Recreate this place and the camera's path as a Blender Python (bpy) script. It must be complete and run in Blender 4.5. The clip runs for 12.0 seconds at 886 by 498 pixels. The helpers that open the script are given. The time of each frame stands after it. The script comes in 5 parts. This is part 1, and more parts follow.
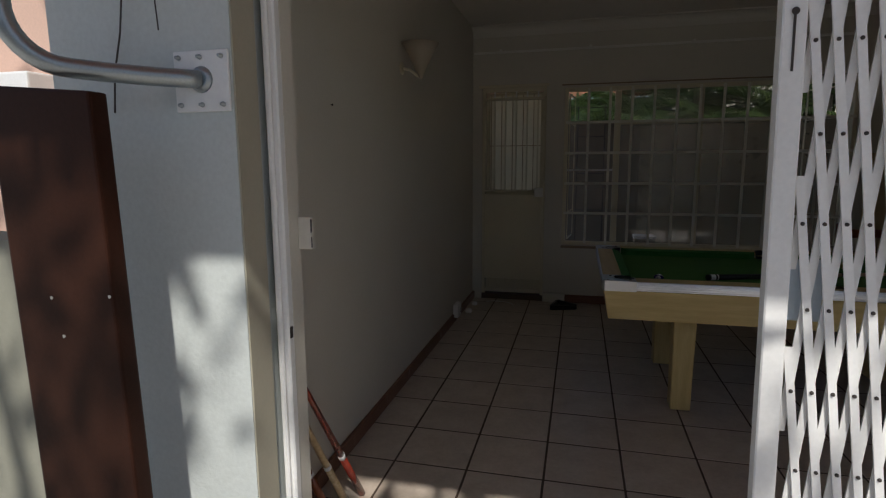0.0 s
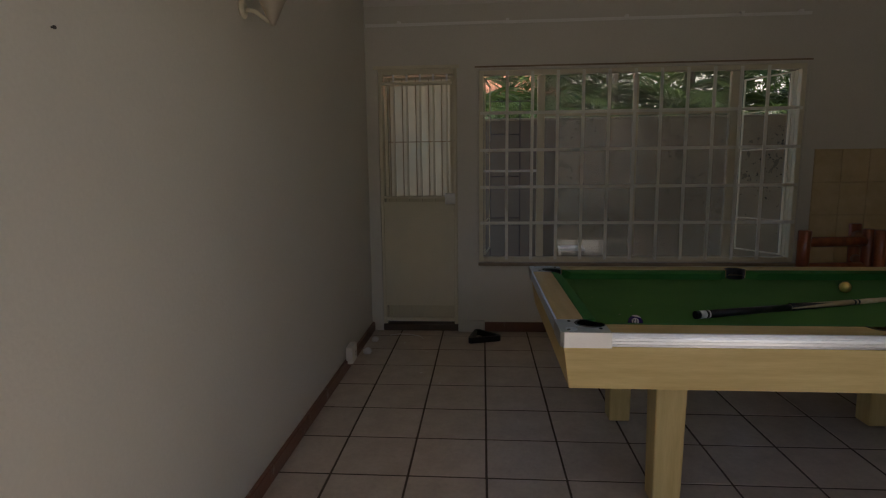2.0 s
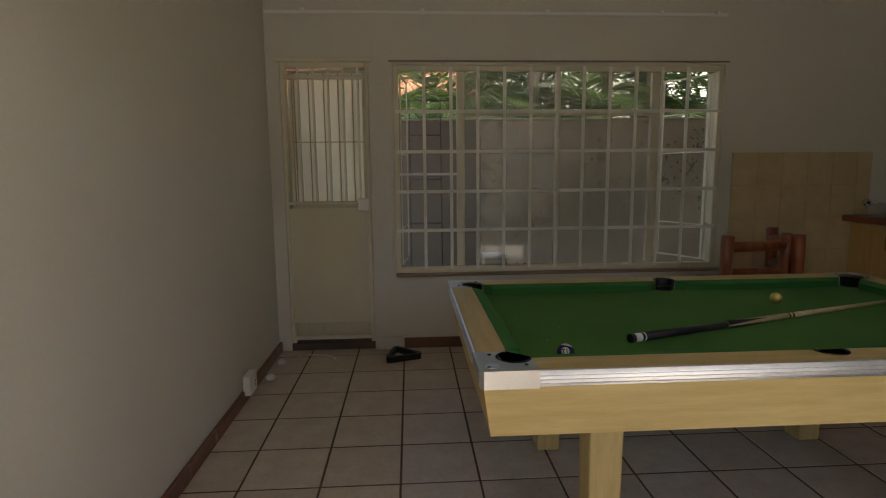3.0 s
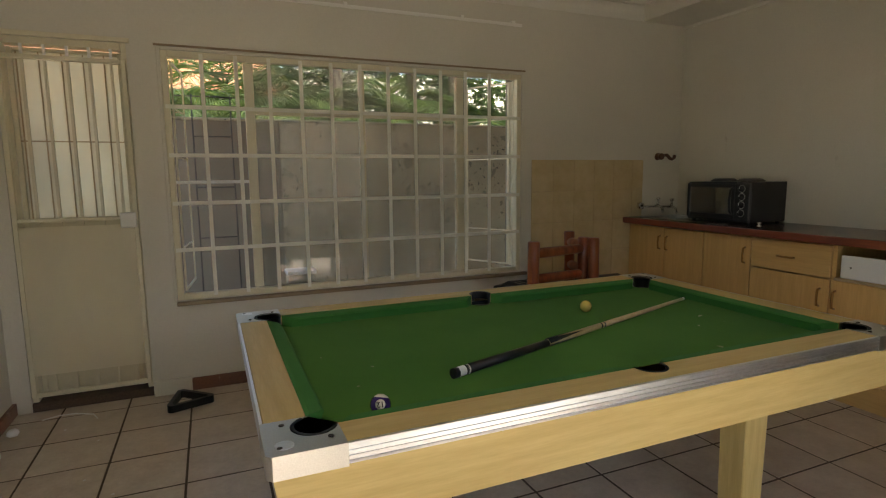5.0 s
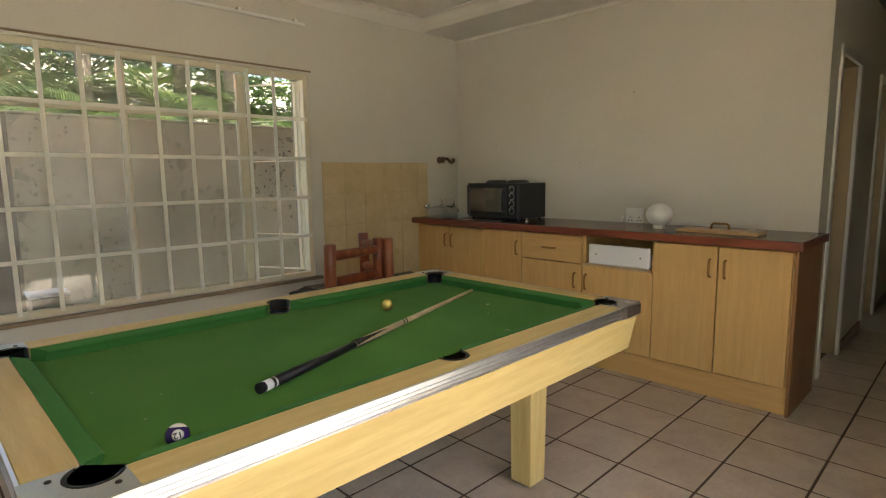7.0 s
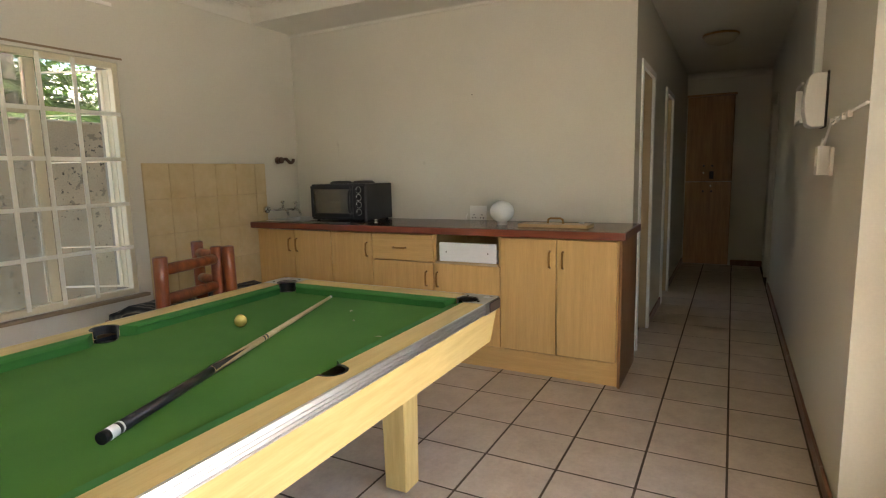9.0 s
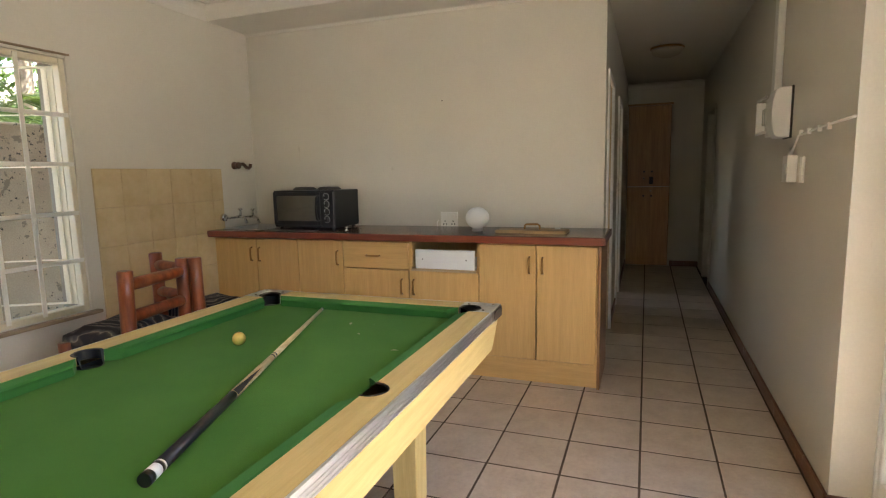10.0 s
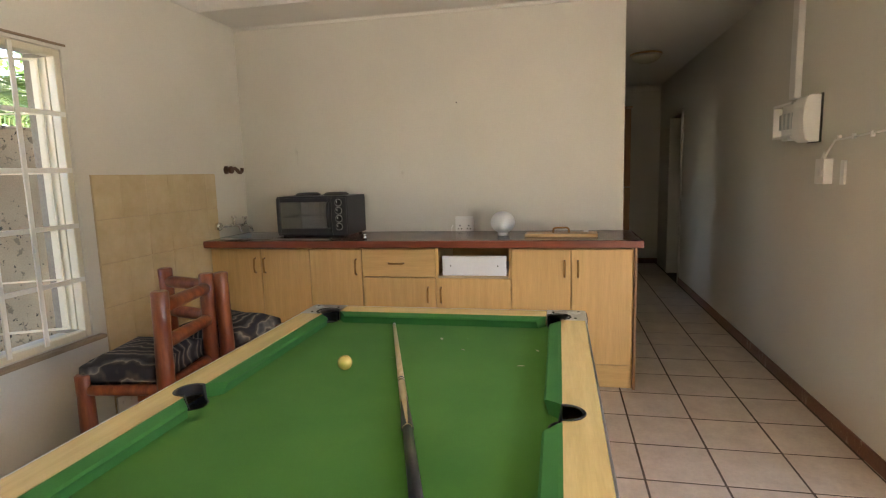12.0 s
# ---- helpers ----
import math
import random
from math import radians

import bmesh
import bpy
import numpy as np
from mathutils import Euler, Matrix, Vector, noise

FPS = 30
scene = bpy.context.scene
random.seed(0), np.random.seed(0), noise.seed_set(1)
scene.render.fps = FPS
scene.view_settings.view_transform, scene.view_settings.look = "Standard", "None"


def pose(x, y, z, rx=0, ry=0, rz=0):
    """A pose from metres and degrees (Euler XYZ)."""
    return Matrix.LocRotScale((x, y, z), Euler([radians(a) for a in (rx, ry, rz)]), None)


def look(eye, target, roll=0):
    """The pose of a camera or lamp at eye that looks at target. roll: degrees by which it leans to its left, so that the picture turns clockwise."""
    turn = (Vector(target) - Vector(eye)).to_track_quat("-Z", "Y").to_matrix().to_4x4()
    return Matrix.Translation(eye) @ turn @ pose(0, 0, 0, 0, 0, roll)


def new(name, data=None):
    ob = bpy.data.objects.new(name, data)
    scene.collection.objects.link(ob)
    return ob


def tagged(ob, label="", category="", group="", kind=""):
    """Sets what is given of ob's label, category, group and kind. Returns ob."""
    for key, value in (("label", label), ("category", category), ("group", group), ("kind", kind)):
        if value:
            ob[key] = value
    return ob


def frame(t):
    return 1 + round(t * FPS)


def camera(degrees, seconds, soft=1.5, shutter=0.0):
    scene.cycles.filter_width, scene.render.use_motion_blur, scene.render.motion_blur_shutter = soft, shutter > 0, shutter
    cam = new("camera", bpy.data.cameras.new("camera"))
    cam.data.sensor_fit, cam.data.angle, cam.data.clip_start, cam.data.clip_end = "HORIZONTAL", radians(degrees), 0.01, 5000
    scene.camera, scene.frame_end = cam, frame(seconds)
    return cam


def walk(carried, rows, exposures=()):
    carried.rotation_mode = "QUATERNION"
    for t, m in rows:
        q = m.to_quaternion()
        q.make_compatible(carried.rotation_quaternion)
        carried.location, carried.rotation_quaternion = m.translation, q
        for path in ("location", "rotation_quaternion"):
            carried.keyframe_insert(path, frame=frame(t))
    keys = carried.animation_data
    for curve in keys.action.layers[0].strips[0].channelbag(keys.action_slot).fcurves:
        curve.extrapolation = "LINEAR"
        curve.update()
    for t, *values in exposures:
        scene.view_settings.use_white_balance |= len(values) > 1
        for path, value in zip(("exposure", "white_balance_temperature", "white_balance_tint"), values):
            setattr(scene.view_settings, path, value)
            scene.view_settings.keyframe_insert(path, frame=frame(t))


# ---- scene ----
cam = camera(77.8, 12.0, soft=1.2)
PATH = [
    (0, (0.846, 0.798, 1.314), (0.369, 2.716, 1.011), -0.3),
    (0.5, (0.79, 1.067, 1.287), (0.396, 3.005, 0.992), -0.5),
    (1, (0.759, 1.349, 1.275), (0.454, 3.305, 0.991), -0.7),
    (1.5, (0.731, 1.62, 1.254), (0.494, 3.586, 0.973), -0.5),
    (2, (0.718, 1.835, 1.261), (0.574, 3.81, 0.981), -0.6),
    (2.5, (0.755, 2.017, 1.26), (0.739, 3.999, 0.987), -0.6),
    (4.3, (0.888, 2.465, 1.311), (1.398, 4.379, 1.029), -0.5),
    (4.5, (0.907, 2.489, 1.282), (1.49, 4.384, 1.016), -0.6),
    (5, (0.9, 2.513, 1.283), (1.671, 4.339, 1.018), -0.6),
    (5.5, (0.896, 2.511, 1.289), (1.847, 4.25, 1.02), -0.7),
    (6, (0.886, 2.529, 1.284), (2.017, 4.156, 1.014), -0.3),
    (6.5, (0.886, 2.543, 1.279), (2.161, 4.061, 1.015), -0.5),
    (7, (0.87, 2.547, 1.279), (2.268, 3.952, 1.016), -0.7),
    (7.5, (0.848, 2.548, 1.275), (2.351, 3.842, 1.016), -0.7),
    (9.3, (0.85, 2.771, 1.29), (2.642, 3.616, 1.021), -1.2),
    (9.5, (0.822, 2.844, 1.287), (2.639, 3.639, 1.025), -1.1),
    (10, (0.763, 2.979, 1.309), (2.621, 3.669, 1.043), -1.2),
    (10.5, (0.705, 3.133, 1.327), (2.596, 3.726, 1.059), -1.4),
    (11, (0.692, 3.312, 1.327), (2.606, 3.826, 1.058), -1.4),
    (11.5, (0.692, 3.493, 1.344), (2.618, 3.96, 1.074), -1.5),
    (12, (0.674, 3.674, 1.344), (2.613, 4.087, 1.075), -1.6),
]
EXPOSURES = [(0.0, -0.3, 6250, 11), (0.5, -0.17, 6250, 12), (1.0, 0.25, 6450, 15), (1.5, 0.6, 6650, 15), (2.0, 0.9, 6650, 13), (2.5, 1.33, 6850, 11),
             (4.5, 2.2, 7500, 8), (5.5, 2.65, 7550, 7), (7.5, 3.4, 7400, 7), (9.5, 3.73, 7050, 11), (12.0, 3.98, 6950, 14)]
walk(cam, [(t, look(eye, target, roll)) for t, eye, target, roll in PATH], EXPOSURES)

# ---- world, sun and daylight ----
SUN_ELEV, SUN_AZ = radians(50), radians(164)   # azimuth clockwise from +y
world = bpy.data.worlds.new("world")
scene.world = world
world.use_nodes = True
wn = world.node_tree
sky = wn.nodes.new("ShaderNodeTexSky")
sky.sky_type = "NISHITA"
sky.sun_disc = False
sky.sun_elevation = SUN_ELEV
sky.sun_rotation = SUN_AZ
wn.links.new(sky.outputs[0], wn.nodes["Background"].inputs[0])
wn.nodes["Background"].inputs[1].default_value = 0.12
sun = new("sun", bpy.data.lights.new("sun", "SUN"))
sun.data.energy, sun.data.angle, sun.data.color = 5.0, radians(0.9), (1.0, 0.95, 0.86)
sdir = Vector((math.sin(SUN_AZ) * math.cos(SUN_ELEV), math.cos(SUN_AZ) * math.cos(SUN_ELEV), math.sin(SUN_ELEV)))
sun.matrix_world = look(sdir * 20, (0, 0, 0))
# ---- plan ----
LW, NW, KW = -0.165, 6.075, 4.59        # faces of the west, north and kitchen walls
SW = 2.30                               # face of the wall with the switch box
KE = 3.245                              # end of the kitchen wall
CN, CE = 3.25, 8.9                      # corridor's north face and far end
CEIL, SOFFIT = 2.57, 2.475
OPEN_R, OPEN_TOP = 3.09, 2.12
PITCH, TX, TY = 0.3295, 3.70, 2.975     # floor tiles


# ---- materials ----
def material(name, colour, rough=0.6, metal=0.0, spec=0.5):
    m = bpy.data.materials.new(name)
    m.use_nodes = True
    b = m.node_tree.nodes["Principled BSDF"]
    b.inputs["Base Color"].default_value = (*colour, 1)
    b.inputs["Roughness"].default_value = rough
    b.inputs["Metallic"].default_value = metal
    b.inputs["Specular IOR Level"].default_value = spec
    return m, m.node_tree, b


def mapped(nt, scale=(1, 1, 1), space="Object"):
    tc = nt.nodes.new("ShaderNodeTexCoord")
    mp = nt.nodes.new("ShaderNodeMapping")
    mp.inputs["Scale"].default_value = scale
    nt.links.new(tc.outputs[space], mp.inputs[0])
    return mp.outputs[0]


def world_pos(nt, scale=(1, 1, 1)):
    g = nt.nodes.new("ShaderNodeNewGeometry")
    mp = nt.nodes.new("ShaderNodeMapping")
    mp.inputs["Scale"].default_value = scale
    nt.links.new(g.outputs["Position"], mp.inputs[0])
    return mp.outputs[0]


def noise_node(nt, vec, scale, detail=4.0, rough=0.55):
    n = nt.nodes.new("ShaderNodeTexNoise")
    n.inputs["Scale"].default_value, n.inputs["Detail"].default_value, n.inputs["Roughness"].default_value = scale, detail, rough
    nt.links.new(vec, n.inputs["Vector"])
    return n.outputs["Fac"]


def ramp(nt, fac, *stops):
    r = nt.nodes.new("ShaderNodeValToRGB")
    e = r.color_ramp.elements
    while len(e) < len(stops):
        e.new(0.5)
    for el, (p, c) in zip(e, stops):
        el.position, el.color = p, (*c, 1)
    nt.links.new(fac, r.inputs[0])
    return r.outputs[0]


def blend(nt, fac, a, b, mode="MIX"):
    x = nt.nodes.new("ShaderNodeMix")
    x.data_type, x.blend_type = "RGBA", mode
    for sock, v in ((x.inputs[0], fac), (x.inputs[6], a), (x.inputs[7], b)):
        if isinstance(v, (int, float)):
            sock.default_value = v
        elif isinstance(v, tuple):
            sock.default_value = (*v, 1)
        else:
            nt.links.new(v, sock)
    return x.outputs[2]


def bump(nt, b, height, strength=0.2, dist=0.01):
    n = nt.nodes.new("ShaderNodeBump")
    n.inputs["Strength"].default_value, n.inputs["Distance"].default_value = strength, dist
    nt.links.new(height, n.inputs["Height"])
    nt.links.new(n.outputs[0], b.inputs["Normal"])


def scaled(c, k):
    return tuple(min(1.0, v * k) for v in c)


def painted(name, colour, rough=0.55, patch=0.06, grain=0.05, bumpy=0.15, stain=None, spec=0.4):
    """Painted plaster or metal: soft patches, fine grain and a few stains."""
    m, nt, b = material(name, colour, rough, spec=spec)
    p = world_pos(nt)
    big = ramp(nt, noise_node(nt, p, 1.3, 3), (0.3, scaled(colour, 1 - patch)), (0.7, scaled(colour, 1 + patch)))
    fine = noise_node(nt, p, 90, 2)
    col = blend(nt, grain, big, ramp(nt, fine, (0.3, (0.1, 0.1, 0.1)), (0.7, (1, 1, 1))), "MULTIPLY")
    if stain:
        s = ramp(nt, noise_node(nt, world_pos(nt, (1, 1, 0.35)), stain[1], 6, 0.7), (stain[2], (0, 0, 0)), (stain[2] + 0.12, (1, 1, 1)))
        col = blend(nt, s, col, stain[0])
    nt.links.new(col, b.inputs["Base Color"])
    bump(nt, b, noise_node(nt, p, 60, 5), bumpy, 0.004)
    return m


def wood(name, dark, light, rough=0.4, along=(1, 1, 12), scale=6.0, coat=0.0, contrast=(0.35, 0.68)):
    """Grain that runs along the axis with the smallest scale."""
    m, nt, b = material(name, light, rough)
    p = mapped(nt, along)
    n1 = noise_node(nt, p, scale, 5, 0.6)
    n2 = noise_node(nt, p, scale * 6, 3, 0.6)
    c1 = ramp(nt, n1, (contrast[0], dark), (contrast[1], light))
    c2 = blend(nt, 0.11, c1, ramp(nt, n2, (0.35, scaled(dark, 0.8)), (0.6, (1, 1, 1))), "MULTIPLY")
    o = nt.nodes.new("ShaderNodeObjectInfo")
    c3 = blend(nt, 0.18, c2, ramp(nt, o.outputs["Random"], (0, (0.72, 0.72, 0.72)), (1, (1, 1, 1))), "MULTIPLY")
    nt.links.new(c3, b.inputs["Base Color"])
    b.inputs["Coat Weight"].default_value = coat
    b.inputs["Coat Roughness"].default_value = 0.15
    bump(nt, b, n2, 0.08, 0.002)
    return m


def metal(name, colour, rough=0.3, brushed=(1, 1, 1), wear=0.08):
    m, nt, b = material(name, colour, rough, 1.0)
    n = noise_node(nt, mapped(nt, brushed), 40, 4)
    r = nt.nodes.new("ShaderNodeMapRange")
    r.inputs["To Min"].default_value, r.inputs["To Max"].default_value = max(0.03, rough - wear), rough + wear
    nt.links.new(n, r.inputs[0])
    nt.links.new(r.outputs[0], b.inputs["Roughness"])
    nt.links.new(ramp(nt, n, (0.3, scaled(colour, 0.85)), (0.7, colour)), b.inputs["Base Color"])
    return m


WALL = painted("wall_paint", (0.66, 0.625, 0.54), 0.5, 0.035, 0.04, 0.22, ((0.46, 0.42, 0.34), 7.0, 0.685))
WALL_OUT = painted("outside_paint", (0.60, 0.635, 0.61), 0.65, 0.05, 0.08, 0.3, ((0.55, 0.56, 0.53), 5.0, 0.68))
CEILING = painted("ceiling_paint", (0.72, 0.69, 0.62), 0.7, 0.03, 0.03, 0.15)
WHITE = painted("white_gloss_paint", (0.84, 0.835, 0.81), 0.32, 0.04, 0.06, 0.08, ((0.5, 0.45, 0.36), 22.0, 0.7), 0.5)
CREAM = painted("cream_steel_paint", (0.72, 0.66, 0.49), 0.38, 0.04, 0.06, 0.08, ((0.4, 0.32, 0.2), 25.0, 0.7), 0.5)
BAR = painted("white_bar_paint", (0.84, 0.815, 0.72), 0.35, 0.04, 0.06, 0.08, ((0.5, 0.45, 0.36), 22.0, 0.7), 0.5)
SILL = painted("sill_paint", (0.30, 0.22, 0.14), 0.5, 0.1, 0.15, 0.3)
SKIRT = painted("skirting_tile", (0.22, 0.10, 0.062), 0.4, 0.15, 0.2, 0.3, ((0.46, 0.39, 0.32), 14.0, 0.60))
BROWN = painted("brown_varnish", (0.036, 0.0135, 0.008), 0.45, 0.2, 0.2, 0.15, ((0.06, 0.022, 0.012), 3.0, 0.64), 0.12)
OAK = wood("oak_laminate", (0.64, 0.40, 0.155), (0.72, 0.465, 0.19), 0.36, (10, 10, 0.6), 4.0)
OAK_H = wood("oak_laminate_across", (0.64, 0.40, 0.155), (0.72, 0.465, 0.19), 0.36, (10, 0.6, 10), 4.0)
MAPLE = wood("table_laminate", (0.62, 0.46, 0.185), (0.73, 0.57, 0.25), 0.46, (0.7, 9, 9), 4.0, 0.0)
MAPLE_Y = wood("table_laminate_end", (0.60, 0.43, 0.16), (0.69, 0.52, 0.22), 0.46, (9, 0.7, 9), 4.0, 0.0)
MAPLE_Z = wood("table_laminate_leg", (0.62, 0.46, 0.185), (0.73, 0.57, 0.25), 0.46, (9, 9, 0.7), 4.0, 0.0)
LOG = wood("varnished_log", (0.17, 0.035, 0.012), (0.34, 0.095, 0.03), 0.3, (5, 5, 0.9), 5.0, 0.4)
TOP = wood("worktop_laminate", (0.075, 0.032, 0.022), (0.14, 0.065, 0.045), 0.25, (9, 0.7, 9), 5.0, 0.2)
ASH = wood("cue_ash", (0.55, 0.40, 0.20), (0.75, 0.60, 0.36), 0.3, (1, 20, 20), 4.0, 0.3)
DOORWOOD = wood("corridor_door_wood", (0.42, 0.23, 0.10), (0.56, 0.33, 0.15), 0.45, (9, 9, 0.6), 4.0)
TAN = painted("door_edge_paint", (0.52, 0.40, 0.25), 0.5, 0.05, 0.05)
ALU = metal("aluminium_trim", (0.86, 0.89, 0.94), 0.33, (1, 6, 6), 0.05)
ALU_CAST = metal("cast_corner", (0.66, 0.66, 0.66), 0.36, (8, 8, 8))
CHROME = metal("chrome", (0.82, 0.81, 0.78), 0.12, (4, 4, 4), 0.04)
STEEL = metal("stainless", (0.62, 0.62, 0.60), 0.3, (4, 40, 4))
GALV = metal("galvanised_pipe", (0.42, 0.46, 0.47), 0.42, (6, 6, 6), 0.12)
BRASS = metal("brass_handle", (0.42, 0.24, 0.085), 0.38, (5, 5, 5))
GOLD = metal("gold_ball", (0.86, 0.68, 0.20), 0.24, (5, 5, 5), 0.05)
GOLD.node_tree.nodes["Principled BSDF"].inputs["Metallic"].default_value = 0.65
IRON = painted("rusty_steel", (0.06, 0.05, 0.045), 0.6, 0.2, 0.3, 0.3)
BLACK = painted("black_plastic", (0.018, 0.018, 0.02), 0.35, 0.2, 0.2, 0.1)
RUBBER = painted("black_rubber", (0.014, 0.014, 0.016), 0.5, 0.2, 0.2, 0.2)
PLASTIC = painted("white_plastic", (0.83, 0.81, 0.76), 0.35, 0.03, 0.03, 0.05)
PAPER = painted("white_card", (0.80, 0.80, 0.80), 0.7, 0.03, 0.03, 0.05)
CONCRETE = painted("stained_yard_wall", (0.44, 0.385, 0.275), 0.9, 0.2, 0.25, 0.5, ((0.07, 0.06, 0.05), 9.0, 0.62))
def speckle(m, colour, scale, cut):
    """Adds small dark specks to a painted surface."""
    nt = m.node_tree
    b = nt.nodes["Principled BSDF"]
    link = b.inputs["Base Color"].links[0]
    src = link.from_socket
    patch = noise_node(nt, world_pos(nt), 1.6, 3)
    fine = noise_node(nt, world_pos(nt), scale, 3, 0.6)
    add = nt.nodes.new("ShaderNodeMath")
    add.operation = "MULTIPLY_ADD"
    add.inputs[1].default_value = 0.35
    nt.links.new(patch, add.inputs[0])
    nt.links.new(fine, add.inputs[2])
    f = ramp(nt, add.outputs[0], (cut, (0, 0, 0)), (cut + 0.03, (1, 1, 1)))
    nt.links.new(blend(nt, f, src, colour), b.inputs["Base Color"])


speckle(CONCRETE, (0.06, 0.055, 0.042), 24.0, 0.815)
speckle(CONCRETE, (0.20, 0.18, 0.13), 8.0, 0.80)
PAVING = painted("yard_paving", (0.55, 0.51, 0.46), 0.9, 0.12, 0.3, 0.5, ((0.25, 0.22, 0.18), 4.0, 0.62))
PINK = painted("neighbour_plaster", (0.62, 0.42, 0.33), 0.8, 0.06, 0.1, 0.2)
TERRA = painted("roof_tile_clay", (0.42, 0.17, 0.10), 0.8, 0.15, 0.2, 0.3)
RED = wood("red_cue", (0.18, 0.02, 0.012), (0.34, 0.05, 0.025), 0.25, (10, 10, 1), 5.0, 0.4)


def make_felt(name="green_baize", c0=(0.058, 0.182, 0.030), c1=(0.082, 0.225, 0.042)):
    m, nt, b = material(name, (0.05, 0.22, 0.03), 0.95, spec=0.15)
    p = world_pos(nt)
    c = ramp(nt, noise_node(nt, p, 2.2, 4), (0.3, c0), (0.7, c1))
    f = noise_node(nt, p, 700, 2)
    c = blend(nt, 0.3, c, ramp(nt, f, (0.3, (0.5, 0.5, 0.5)), (0.7, (1, 1, 1))), "MULTIPLY")
    chalk = ramp(nt, noise_node(nt, p, 19, 3, 0.5), (0.75, (0, 0, 0)), (0.80, (0.5, 0.5, 0.5)))
    c = blend(nt, chalk, c, (0.22, 0.36, 0.18))
    nt.links.new(c, b.inputs["Base Color"])
    b.inputs["Sheen Weight"].default_value = 0.03
    b.inputs["Sheen Roughness"].default_value = 0.5
    bump(nt, b, f, 0.15, 0.001)
    return m


def make_tile():
    m, nt, b = material("floor_tile", (0.5, 0.4, 0.31), 0.32)
    p = world_pos(nt)
    a = ramp(nt, noise_node(nt, p, 7, 6, 0.65), (0.3, (0.52, 0.425, 0.345)), (0.55, (0.62, 0.525, 0.435)), (0.75, (0.68, 0.59, 0.50)))
    o = nt.nodes.new("ShaderNodeObjectInfo")
    c = blend(nt, 0.5, a, ramp(nt, o.outputs["Random"], (0, (0.80, 0.78, 0.76)), (1, (1, 1, 1))), "MULTIPLY")
    d = noise_node(nt, p, 45, 5, 0.7)
    c = blend(nt, 0.35, c, ramp(nt, d, (0.25, (0.6, 0.55, 0.5)), (0.6, (1, 1, 1))), "MULTIPLY")
    dirt = ramp(nt, noise_node(nt, p, 150, 3, 0.6), (0.70, (0, 0, 0)), (0.74, (0.7, 0.7, 0.7)))
    c = blend(nt, dirt, c, (0.24, 0.18, 0.13))
    nt.links.new(c, b.inputs["Base Color"])
    r = nt.nodes.new("ShaderNodeMapRange")
    r.inputs["To Min"].default_value, r.inputs["To Max"].default_value = 0.22, 0.42
    nt.links.new(d, r.inputs[0])
    nt.links.new(r.outputs[0], b.inputs["Roughness"])
    bump(nt, b, d, 0.12, 0.002)
    return m


def make_splash():
    m, nt, b = material("wall_tile_glaze", (0.62, 0.46, 0.25), 0.25)
    p = world_pos(nt)
    a = ramp(nt, noise_node(nt, p, 9, 5, 0.6), (0.3, (0.60, 0.46, 0.26)), (0.7, (0.70, 0.56, 0.34)))
    o = nt.nodes.new("ShaderNodeObjectInfo")
    c = blend(nt, 0.4, a, ramp(nt, o.outputs["Random"], (0, (0.82, 0.80, 0.76)), (1, (1, 1, 1))), "MULTIPLY")
    nt.links.new(c, b.inputs["Base Color"])
    bump(nt, b, noise_node(nt, p, 25, 3), 0.08, 0.002)
    return m


def make_fabric():
    m, nt, b = material("striped_cushion", (0.2, 0.18, 0.16), 0.9, spec=0.1)
    p = mapped(nt, (3.2, 3.2, 3.2))
    w = nt.nodes.new("ShaderNodeTexWave")
    w.inputs["Scale"].default_value, w.inputs["Distortion"].default_value, w.inputs["Detail"].default_value = 0.9, 11.0, 4.0
    w.inputs["Detail Scale"].default_value = 0.9
    nt.links.new(p, w.inputs["Vector"])
    c = ramp(nt, w.outputs["Fac"], (0.08, (0.03, 0.03, 0.035)), (0.38, (0.10, 0.10, 0.105)), (0.55, (0.17, 0.16, 0.15)), (0.66, (0.34, 0.31, 0.26)), (0.74, (0.12, 0.10, 0.085)), (0.95, (0.04, 0.04, 0.048)))
    nt.links.new(c, b.inputs["Base Color"])
    bump(nt, b, noise_node(nt, p, 90, 3), 0.3, 0.002)
    return m


